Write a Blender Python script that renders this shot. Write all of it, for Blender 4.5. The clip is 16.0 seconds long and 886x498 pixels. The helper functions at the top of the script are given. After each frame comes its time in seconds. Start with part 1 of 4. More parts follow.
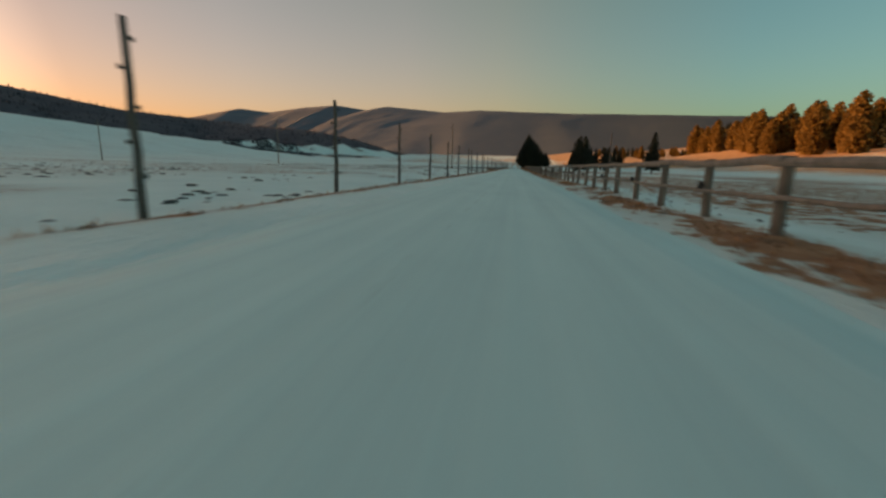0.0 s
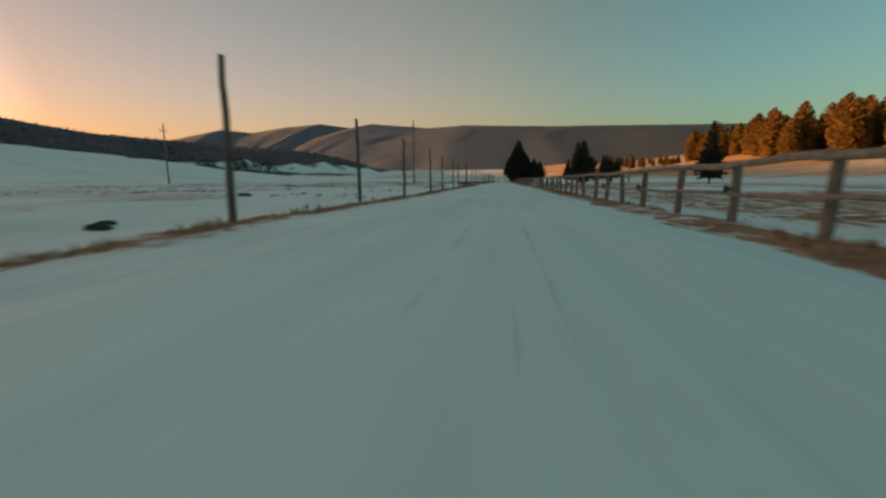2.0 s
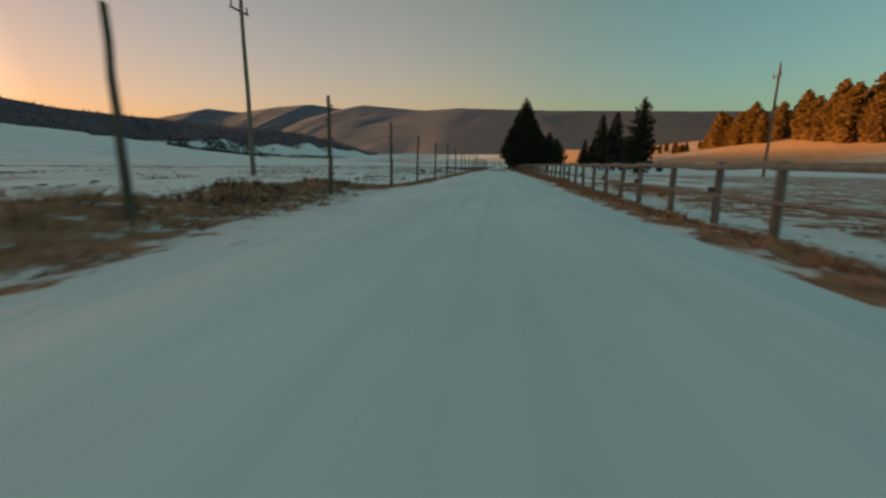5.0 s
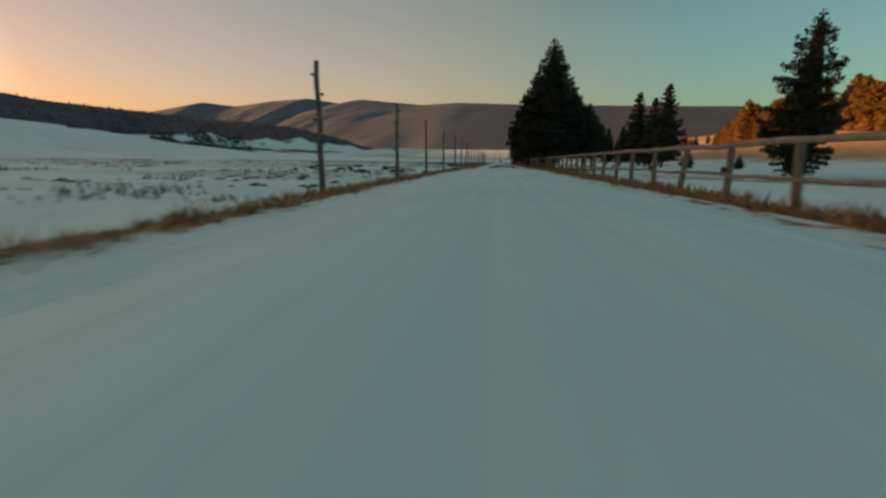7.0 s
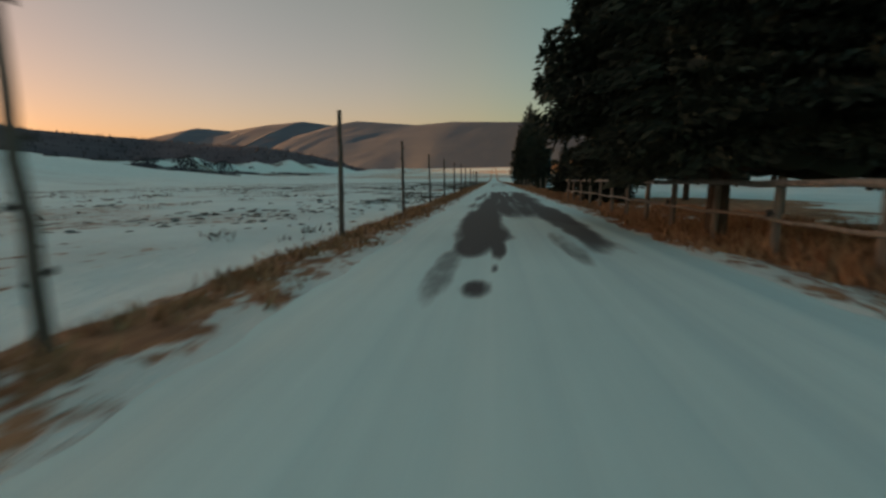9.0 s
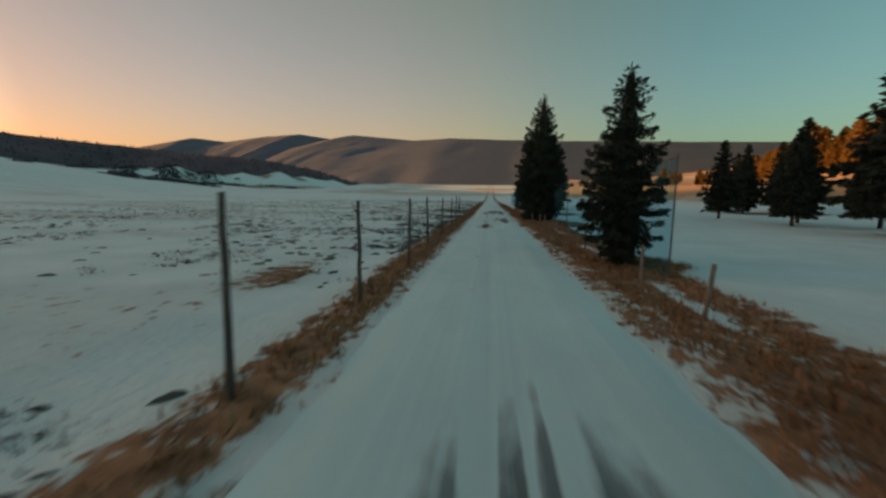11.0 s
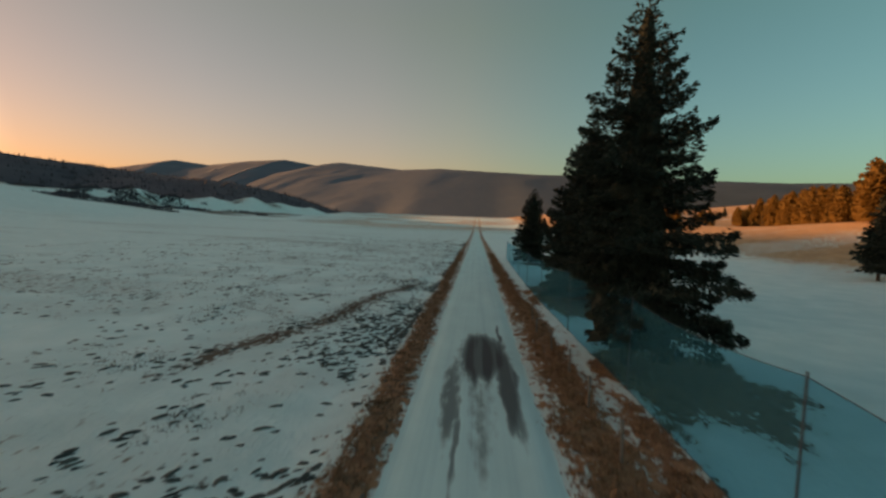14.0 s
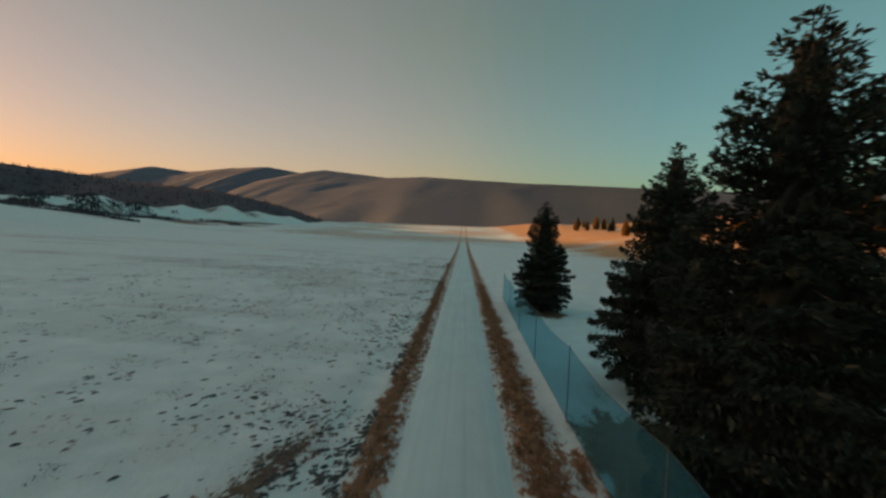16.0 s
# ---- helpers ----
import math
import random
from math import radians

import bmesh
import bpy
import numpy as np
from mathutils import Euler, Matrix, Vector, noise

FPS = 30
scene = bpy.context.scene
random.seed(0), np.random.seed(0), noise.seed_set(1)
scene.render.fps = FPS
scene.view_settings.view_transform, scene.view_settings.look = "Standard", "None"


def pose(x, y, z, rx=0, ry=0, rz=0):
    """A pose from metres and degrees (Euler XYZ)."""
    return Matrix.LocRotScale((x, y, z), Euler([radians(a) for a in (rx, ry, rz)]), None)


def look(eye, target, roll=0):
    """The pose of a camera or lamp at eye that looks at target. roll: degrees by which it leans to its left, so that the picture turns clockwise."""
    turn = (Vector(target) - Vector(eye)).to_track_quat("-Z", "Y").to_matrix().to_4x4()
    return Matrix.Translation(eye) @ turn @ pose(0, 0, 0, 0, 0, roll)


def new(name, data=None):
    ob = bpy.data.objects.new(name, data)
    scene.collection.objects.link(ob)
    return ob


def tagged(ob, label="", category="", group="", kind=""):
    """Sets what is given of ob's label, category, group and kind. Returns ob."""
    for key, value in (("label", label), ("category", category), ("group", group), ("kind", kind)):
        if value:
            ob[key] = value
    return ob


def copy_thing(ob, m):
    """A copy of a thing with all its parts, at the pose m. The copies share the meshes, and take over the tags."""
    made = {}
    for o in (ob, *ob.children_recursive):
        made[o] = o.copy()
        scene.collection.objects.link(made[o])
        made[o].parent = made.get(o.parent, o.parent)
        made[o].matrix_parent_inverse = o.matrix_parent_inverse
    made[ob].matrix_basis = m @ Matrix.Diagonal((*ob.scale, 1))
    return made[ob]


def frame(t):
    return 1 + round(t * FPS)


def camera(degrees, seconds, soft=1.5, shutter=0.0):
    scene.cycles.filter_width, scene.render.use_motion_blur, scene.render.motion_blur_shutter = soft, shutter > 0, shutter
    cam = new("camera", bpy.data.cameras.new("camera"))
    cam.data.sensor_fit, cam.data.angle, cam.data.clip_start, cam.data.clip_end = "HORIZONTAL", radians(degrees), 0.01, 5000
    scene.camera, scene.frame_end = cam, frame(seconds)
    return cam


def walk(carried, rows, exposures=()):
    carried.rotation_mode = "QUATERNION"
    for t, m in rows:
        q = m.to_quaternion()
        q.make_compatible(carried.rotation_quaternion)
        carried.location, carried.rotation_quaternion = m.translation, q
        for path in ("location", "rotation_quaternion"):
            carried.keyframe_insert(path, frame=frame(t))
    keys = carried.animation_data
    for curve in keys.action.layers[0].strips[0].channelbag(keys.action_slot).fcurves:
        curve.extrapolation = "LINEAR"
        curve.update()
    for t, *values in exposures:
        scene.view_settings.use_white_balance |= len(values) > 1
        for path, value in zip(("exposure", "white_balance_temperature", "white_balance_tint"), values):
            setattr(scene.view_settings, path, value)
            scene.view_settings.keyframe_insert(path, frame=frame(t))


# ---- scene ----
# ---- camera and its flight ----
cam = camera(93.20, 16.0, soft=2.6, shutter=0.2)
PATH = [
    (0, pose(0.322, 0.000, 0.698, 78.694, -1.406, 9.597)),
    (0.5, pose(0.126, 8.056, 0.657, 78.778, -0.836, 9.469)),
    (1, pose(0.220, 16.237, 0.652, 79.295, -0.405, 9.224)),
    (1.5, pose(0.013, 24.150, 0.579, 80.105, 0.032, 8.403)),
    (2, pose(-0.054, 32.404, 0.542, 80.763, 0.269, 7.890)),
    (2.5, pose(-0.183, 40.407, 0.528, 81.525, 0.592, 7.429)),
    (3, pose(-0.154, 48.660, 0.593, 81.776, 0.380, 7.044)),
    (3.5, pose(-0.181, 56.702, 0.692, 81.628, 0.502, 6.780)),
    (4, pose(-0.109, 64.682, 0.786, 80.708, 0.425, 6.861)),
    (4.5, pose(0.012, 72.444, 0.803, 79.429, -0.213, 7.193)),
    (6.8, pose(-0.617, 107.500, 0.499, 78.100, -1.193, 7.223)),
    (7, pose(-0.637, 110.755, 0.563, 78.163, -0.795, 7.136)),
    (7.5, pose(-0.623, 119.113, 0.657, 79.007, -0.052, 7.006)),
    (8, pose(-0.649, 127.644, 0.743, 79.770, 0.559, 6.784)),
    (8.2, pose(-0.649, 131.021, 0.814, 80.060, 0.711, 6.890)),
    (8.5, pose(-0.652, 136.019, 0.861, 80.393, 0.684, 7.009)),
    (9, pose(-0.586, 144.229, 1.097, 80.665, 0.657, 6.782)),
    (9.2, pose(-0.574, 147.586, 1.292, 80.451, 0.309, 6.582)),
    (11.3, pose(-0.290, 182.297, 2.869, 83.219, -0.967, 6.396)),
    (11.5, pose(-0.363, 185.595, 3.129, 83.446, -1.124, 6.388)),
    (12, pose(-0.440, 193.928, 3.699, 84.168, -1.345, 6.247)),
    (12.5, pose(-0.453, 202.243, 4.394, 84.777, -0.916, 6.308)),
    (13, pose(-0.507, 210.099, 5.054, 85.525, -1.215, 5.973)),
    (13.5, pose(-0.369, 217.810, 5.763, 86.235, -1.261, 5.151)),
    (14, pose(-0.212, 225.097, 6.730, 86.871, -2.383, 4.577)),
    (14.5, pose(-0.048, 232.165, 7.675, 86.942, -1.998, 3.843)),
    (15, pose(-0.059, 239.078, 8.502, 87.175, -1.878, 3.598)),
    (15.5, pose(-0.031, 246.116, 9.165, 87.575, -1.825, 3.451)),
    (16, pose(0.015, 252.965, 9.774, 88.062, -2.467, 2.811)),
]
EXPOSURES = [(0.0, 0.63, 8300, 19.0), (16.0, 0.63, 8300, 19.0)]
walk(cam, PATH, EXPOSURES)

# ---- world, sun ----
SUN_AZ, SUN_EL = -80.0, 6.6          # degrees from the road's heading, and above the horizon
GLOW_AZ = -90.0
world = bpy.data.worlds.new("dusk_sky")
scene.world = world
world.use_nodes = True
wn, wl = world.node_tree.nodes, world.node_tree.links
sky = wn.new("ShaderNodeTexSky")
sky.sky_type, sky.sun_disc = "NISHITA", False
sky.sun_elevation, sky.sun_rotation = radians(SUN_EL), radians(SUN_AZ)
sky.air_density, sky.dust_density, sky.ozone_density = 1.5, 1.2, 2.6
# the evening sky runs from peach towards the sun to teal away from it
side, ahead, shade, tint = wn.new("ShaderNodeTexCoord"), wn.new("ShaderNodeVectorMath"), wn.new("ShaderNodeValToRGB"), wn.new("ShaderNodeVectorMath")
ahead.operation, tint.operation = "DOT_PRODUCT", "MULTIPLY"
ahead.inputs[1].default_value = (math.sin(radians(GLOW_AZ)) * 0.5, math.cos(radians(GLOW_AZ)) * 0.5, 0.0)
half = wn.new("ShaderNodeMath")
half.inputs[1].default_value = 0.5
wl.new(side.outputs["Generated"], ahead.inputs[0])
wl.new(ahead.outputs["Value"], half.inputs[0])
wl.new(half.outputs[0], shade.inputs[0])
GLOW = [(0.15, (0.53, 0.93, 0.985)), (0.30, (0.56, 0.92, 0.975)), (0.42, (0.76, 0.91, 0.885)), (0.52, (1.0, 0.91, 0.84)), (0.62, (1.06, 0.865, 0.84)), (0.78, (0.90, 0.725, 0.745)), (0.88, (0.74, 0.585, 0.62)), (0.98, (1.3, 1.06, 1.1))]
while len(shade.color_ramp.elements) < len(GLOW):
    shade.color_ramp.elements.new(0.5)
for el, (at, tone) in zip(shade.color_ramp.elements, GLOW):
    el.position, el.color = at, (*tone, 1)
wl.new(sky.outputs[0], tint.inputs[0])
wl.new(shade.outputs[0], tint.inputs[1])
low, height, haze = wn.new("ShaderNodeSeparateXYZ"), wn.new("ShaderNodeValToRGB"), wn.new("ShaderNodeVectorMath")
haze.operation = "MULTIPLY"
wl.new(side.outputs["Generated"], low.inputs[0])
wl.new(low.outputs["Z"], height.inputs[0])
for el, (at, tone) in zip(height.color_ramp.elements, ((0.0, (1.01, 0.97, 1.28)), (0.42, (0.99, 1.0, 0.87)))):
    el.position, el.color = at, (*tone, 1)
wl.new(tint.outputs[0], haze.inputs[0])
wl.new(height.outputs[0], haze.inputs[1])
wl.new(haze.outputs[0], wn["Background"].inputs[0])
wn["Background"].inputs[1].default_value = 0.15
sun = new("sun", bpy.data.lights.new("sun", "SUN"))
sun.data.energy, sun.data.angle, sun.data.color = 5.0, radians(0.5), (1.0, 0.50, 0.22)
a, e = radians(SUN_AZ), radians(SUN_EL)
to_sun = Vector((math.sin(a) * math.cos(e), math.cos(a) * math.cos(e), math.sin(e)))
sun.matrix_world = look(to_sun * 100, (0, 0, 0))


# ---- small mathematics ----
def lattice(ix, iy, seed):
    h = (ix.astype(np.int64) * 374761393 + iy.astype(np.int64) * 668265263 + seed * 974634541) & 0x7FFFFFFF
    h = ((h ^ (h >> 13)) * 1274126177) & 0x7FFFFFFF
    return ((h ^ (h >> 16)) & 0xFFFF) / 65535.0


def noise2(x, y, seed=0):
    x, y = np.asarray(x, float), np.asarray(y, float)
    ix, iy = np.floor(x), np.floor(y)
    fx, fy = x - ix, y - iy
    fx, fy = fx * fx * (3 - 2 * fx), fy * fy * (3 - 2 * fy)
    n00, n10 = lattice(ix, iy, seed), lattice(ix + 1, iy, seed)
    n01, n11 = lattice(ix, iy + 1, seed), lattice(ix + 1, iy + 1, seed)
    return (n00 * (1 - fx) + n10 * fx) * (1 - fy) + (n01 * (1 - fx) + n11 * fx) * fy


def fbm(x, y, seed=0, octaves=4):
    total, amp, norm = 0.0, 1.0, 0.0
    for k in range(octaves):
        total = total + amp * noise2(x * 2 ** k, y * 2 ** k, seed + 17 * k)
        norm, amp = norm + amp, amp * 0.5
    return total / norm


def ramp(a0, a1, x):
    t = np.clip((np.asarray(x, float) - a0) / (a1 - a0), 0, 1)
    return t * t * (3 - 2 * t)


# ---- materials ----
def material(name, rough=0.9, metal=0.0):
    m = bpy.data.materials.new(name)
    m.use_nodes = True
    n = m.node_tree.nodes
    b = n["Principled BSDF"]
    b.inputs["Roughness"].default_value, b.inputs["Metallic"].default_value = rough, metal
    b.inputs["Specular IOR Level"].default_value = 0.3
    return m, n, m.node_tree.links, b


def tex_noise(n, l, scale, detail=4.0, stretch=(1, 1, 1), rough=0.55):
    co, mp, tx = n.new("ShaderNodeTexCoord"), n.new("ShaderNodeMapping"), n.new("ShaderNodeTexNoise")
    mp.inputs["Scale"].default_value = stretch
    tx.inputs["Scale"].default_value, tx.inputs["Detail"].default_value = scale, detail
    tx.inputs["Roughness"].default_value = rough
    l.new(co.outputs["Object"], mp.inputs[0])
    l.new(mp.outputs[0], tx.inputs["Vector"])
    return tx.outputs["Fac"]


def color_ramp(n, l, fac, stops):
    r = n.new("ShaderNodeValToRGB")
    while len(r.color_ramp.elements) < len(stops):
        r.color_ramp.elements.new(0.5)
    for el, (p, c) in zip(r.color_ramp.elements, stops):
        el.position, el.color = p, (*c, 1)
    l.new(fac, r.inputs[0])
    return r.outputs[0]


def mix(n, l, fac, a, b, kind="MIX"):
    x = n.new("ShaderNodeMix")
    x.data_type, x.blend_type = "RGBA", kind
    for sock, val in ((x.inputs[0], fac), (x.inputs[6], a), (x.inputs[7], b)):
        if hasattr(val, "links"):
            l.new(val, sock)
        else:
            sock.default_value = val if isinstance(val, float) else (*val, 1)
    return x.outputs[2]


def calc(n, l, op, a, b=0.0, clamp=False):
    x = n.new("ShaderNodeMath")
    x.operation, x.use_clamp = op, clamp
    for sock, val in zip(x.inputs, (a, b)):
        if hasattr(val, "links"):
            l.new(val, sock)
        else:
            sock.default_value = val
    return x.outputs[0]


def bump(n, l, b, height, strength, distance):
    x = n.new("ShaderNodeBump")
    x.inputs["Strength"].default_value, x.inputs["Distance"].default_value = strength, distance
    l.new(height, x.inputs["Height"])
    l.new(x.outputs[0], b.inputs["Normal"])


def attribute(n, name):
    x = n.new("ShaderNodeAttribute")
    x.attribute_name = name
    return x.outputs["Fac"]


def ground_material():
    m, n, l, b = material("snow_and_dry_grass", 0.85)
    snow = color_ramp(n, l, tex_noise(n, l, 0.35, 5), [(0.3, (0.64, 0.83, 0.82)), (0.7, (0.80, 0.95, 0.93))])
    grass = color_ramp(n, l, tex_noise(n, l, 2.2, 6), [(0.25, (0.14, 0.070, 0.042)), (0.5, (0.34, 0.170, 0.092)), (0.75, (0.50, 0.285, 0.16))])
    fine, coarse = tex_noise(n, l, 3.2, 6, (1, 0.55, 1), 0.65), tex_noise(n, l, 0.9, 4, (1, 0.5, 1))
    wob = calc(n, l, "ADD", calc(n, l, "MULTIPLY", calc(n, l, "SUBTRACT", fine, 0.5), 1.9), calc(n, l, "MULTIPLY", calc(n, l, "SUBTRACT", coarse, 0.5), 0.7))
    sharp = calc(n, l, "MULTIPLY", calc(n, l, "SUBTRACT", calc(n, l, "ADD", attribute(n, "bare"), wob), 0.46), 5.0, True)
    soil = color_ramp(n, l, tex_noise(n, l, 1.3, 6), [(0.3, (0.055, 0.048, 0.042)), (0.7, (0.15, 0.115, 0.09))])
    grass = mix(n, l, attribute(n, "soil"), grass, soil)
    # paler dry grass; part of the sunlight on it is put into the colour
    sunlit_straw = color_ramp(n, l, tex_noise(n, l, 0.4, 6), [(0.3, (0.42, 0.245, 0.125)), (0.7, (0.64, 0.40, 0.215))])
    grass = mix(n, l, attribute(n, "sunlit_straw"), grass, sunlit_straw)
    thin = calc(n, l, "MULTIPLY", attribute(n, "bare"), 0.34)
    l.new(mix(n, l, calc(n, l, "MAXIMUM", sharp, thin, True), snow, grass), b.inputs["Base Color"])
    bump(n, l, b, calc(n, l, "ADD", fine, calc(n, l, "MULTIPLY", sharp, -0.5)), 0.8, 0.12)
    return m


def road_material():
    m, n, l, b = material("packed_snow_on_asphalt", 0.7)
    track = tex_noise(n, l, 1.6, 4, (1.7, 0.015, 1))
    grain = tex_noise(n, l, 3.6, 4, (1, 0.35, 1))
    snow = color_ramp(n, l, track, [(0.28, (0.56, 0.81, 0.815)), (0.5, (0.64, 0.89, 0.875)), (0.72, (0.69, 0.935, 0.915))])
    tar = color_ramp(n, l, tex_noise(n, l, 25, 4), [(0.3, (0.035, 0.037, 0.042)), (0.7, (0.085, 0.085, 0.09))])
    wob = calc(n, l, "ADD", calc(n, l, "MULTIPLY", calc(n, l, "SUBTRACT", grain, 0.5), 0.75), calc(n, l, "MULTIPLY", calc(n, l, "SUBTRACT", track, 0.5), 0.7))
    sharp = calc(n, l, "MULTIPLY", calc(n, l, "SUBTRACT", calc(n, l, "ADD", attribute(n, "bare"), wob), 0.40), 2.8, True)
    blotch = color_ramp(n, l, tex_noise(n, l, 0.5, 5, (1, 0.4, 1), 0.6), [(0.3, (0.86, 0.88, 0.89)), (0.7, (1.0, 1.0, 1.0))])
    snow = mix(n, l, 1.0, snow, blotch, "MULTIPLY")
    cover = calc(n, l, "MULTIPLY", sharp, calc(n, l, "MULTIPLY", attribute(n, "bare"), 0.95, True))
    l.new(mix(n, l, cover, snow, tar), b.inputs["Base Color"])
    bump(n, l, b, calc(n, l, "ADD", track, calc(n, l, "MULTIPLY", grain, 0.3)), 0.3, 0.04)
    return m


def plain(name, stops, scale, rough=0.9, stretch=(1, 1, 1), bumpy=0.0, dist=0.02):
    m, n, l, b = material(name, rough)
    f = tex_noise(n, l, scale, 5, stretch)
    l.new(color_ramp(n, l, f, stops), b.inputs["Base Color"])
    if bumpy:
        bump(n, l, b, f, bumpy, dist)
    return m


def needle_material(name, dark, light, scale=0.8, thin=0.0):
    """Foliage that differs clump by clump; thin: how much light passes through it."""
    m, n, l, b = material(name, 0.75)
    isl = n.new("ShaderNodeNewGeometry").outputs["Random Per Island"]
    tone = mix(n, l, isl, dark, light)
    big = color_ramp(n, l, tex_noise(n, l, scale, 3), [(0.3, (0.6, 0.6, 0.6)), (0.7, (1.0, 1.0, 1.0))])
    colour = mix(n, l, 1.0, tone, big, "MULTIPLY")
    l.new(colour, b.inputs["Base Color"])
    if thin:
        tr, mx = n.new("ShaderNodeBsdfTranslucent"), n.new("ShaderNodeMixShader")
        l.new(colour, tr.inputs[0])
        mx.inputs[0].default_value = thin
        l.new(b.outputs[0], mx.inputs[1])
        l.new(tr.outputs[0], mx.inputs[2])
        l.new(mx.outputs[0], n["Material Output"].inputs[0])
    return m


GROUND, ROAD = ground_material(), road_material()
WOOD = plain("weathered_wood", [(0.3, (0.10, 0.085, 0.07)), (0.7, (0.24, 0.21, 0.18))], 9, 0.85, (3, 3, 0.4), 0.6, 0.01)
WOOD_PALE = plain("grey_fence_wood", [(0.3, (0.15, 0.135, 0.115)), (0.7, (0.31, 0.285, 0.25))], 7, 0.85, (2, 2, 0.5), 0.6, 0.01)
STAKE = plain("dark_stake_wood", [(0.3, (0.055, 0.05, 0.045)), (0.7, (0.14, 0.125, 0.11))], 8, 0.85, (3, 3, 0.4), 0.6, 0.01)
METAL = plain("grey_metal", [(0.3, (0.07, 0.075, 0.08)), (0.7, (0.12, 0.125, 0.13))], 5, 0.55)
BLACK = plain("black_plastic", [(0.3, (0.02, 0.02, 0.02)), (0.7, (0.04, 0.04, 0.04))], 5, 0.5)
BARK = plain("bark", [(0.3, (0.04, 0.028, 0.02)), (0.7, (0.11, 0.08, 0.06))], 4, 0.95, (2, 2, 0.5), 0.8, 0.05)
SPRUCE = needle_material("spruce_needles", (0.019, 0.026, 0.019), (0.050, 0.064, 0.044))
LARCH = needle_material("larch_needles", (0.235, 0.142, 0.040), (0.375, 0.235, 0.068), 0.15, 0.5)
# paler and bluer than the near spruces: distance haze mixed into the colour
HAZED_SPRUCE = needle_material("hazed_conifers", (0.040, 0.042, 0.056), (0.085, 0.080, 0.098), 0.02)
BLADES = needle_material("dry_grass_blades", (0.22, 0.105, 0.055), (0.56, 0.33, 0.18), 1.5)
EARTH = needle_material("dark_damp_earth", (0.022, 0.024, 0.026), (0.075, 0.070, 0.064), 2.0)
CLOD = needle_material("frozen_earth", (0.075, 0.084, 0.080), (0.19, 0.180, 0.155), 0.6)
DULL = needle_material("dull_grass_blades", (0.19, 0.105, 0.064), (0.50, 0.30, 0.18), 1.5)
TUSSOCK = needle_material("dark_tussocks", (0.035, 0.022, 0.014), (0.12, 0.075, 0.04), 1.5)


# ---- mesh builders ----
def mesh_object(name, verts, faces, mat, parent=None, smooth=False):
    me = bpy.data.meshes.new(name)
    verts = np.asarray(verts, np.float32)
    me.vertices.add(len(verts))
    me.vertices.foreach_set("co", verts.ravel())
    faces = np.asarray(faces, np.int32)
    k = faces.shape[1]
    me.loops.add(faces.size)
    me.loops.foreach_set("vertex_index", faces.ravel())
    me.polygons.add(len(faces))
    me.polygons.foreach_set("loop_start", np.arange(0, faces.size, k, dtype=np.int32))
    me.polygons.foreach_set("loop_total", np.full(len(faces), k, dtype=np.int32))
    if smooth:
        me.polygons.foreach_set("use_smooth", np.ones(len(faces), dtype=bool))
    me.update(calc_edges=True)
    me.materials.append(mat)
    ob = new(name, me)
    ob.parent = parent
    return ob


def part(name, bm, mat, parent=None, label=""):
    me = bpy.data.meshes.new(name)
    bm.to_mesh(me)
    bm.free()
    me.materials.append(mat)
    ob = new(name, me)
    ob.parent = parent
    if label:
        ob["label"] = label
    return ob


def share(ob, parent, m):
    c = new(ob.name.split(".")[0], ob.data)
    c.parent = parent
    c.matrix_local = m
    return c


def rod(bm, p0, p1, r0, r1, seg=8, bends=0, wobble=0.0, rng=None):
    """A tapered, slightly crooked rod from p0 to p1."""
    p0, p1 = Vector(p0), Vector(p1)
    ax = (p1 - p0).normalized()
    u = ax.orthogonal().normalized()
    w = ax.cross(u)
    rings = []
    for k in range(bends + 2):
        t = k / (bends + 1)
        off = Vector((0, 0, 0))
        if rng and 0 < k < bends + 1:
            off = u * rng.uniform(-wobble, wobble) + w * rng.uniform(-wobble, wobble)
        c, r = p0.lerp(p1, t) + off, r0 + (r1 - r0) * t
        rings.append([bm.verts.new(c + (u * math.cos(2 * math.pi * i / seg) + w * math.sin(2 * math.pi * i / seg)) * r) for i in range(seg)])
    for A, B in zip(rings, rings[1:]):
        for i in range(seg):
            bm.faces.new((A[i], A[(i + 1) % seg], B[(i + 1) % seg], B[i]))
    bm.faces.new(rings[0][::-1])
    bm.faces.new(rings[-1])


# ---- the lie of the land ----
# the first points are unseen, their heights set to keep sun off the valley
CREST = np.array([(-1420, -1200, 177), (-1380, -300, 172), (-1340, 300, 167), (-1290, 600, 174), (-1229, 860, 164), (-1128, 1063, 137), (-1038, 1282, 131),
                  (-850, 1290, 112), (-690, 1280, 101), (-585, 1275, 89), (-500, 1270, 72), (-440, 1268, 54), (-370, 1265, 33), (-310, 1262, 22), (-250, 1255, 12)], float)


# snowy mounds at the foot of the dark hill: x, y, half sizes, height
MOUNDS = [(-700, 690, 70, 50, 4), (-600, 735, 40, 40, 6), (-540, 765, 24, 28, 10), (-492, 791, 30, 30, 22), (-455, 830, 18, 25, 17), (-425, 870, 20, 28, 23), (-385, 915, 26, 30, 27), (-345, 950, 20, 30, 20), (-310, 985, 26, 30, 18), (-262, 1030, 34, 32, 11), (-215, 1075, 40, 35, 5)]


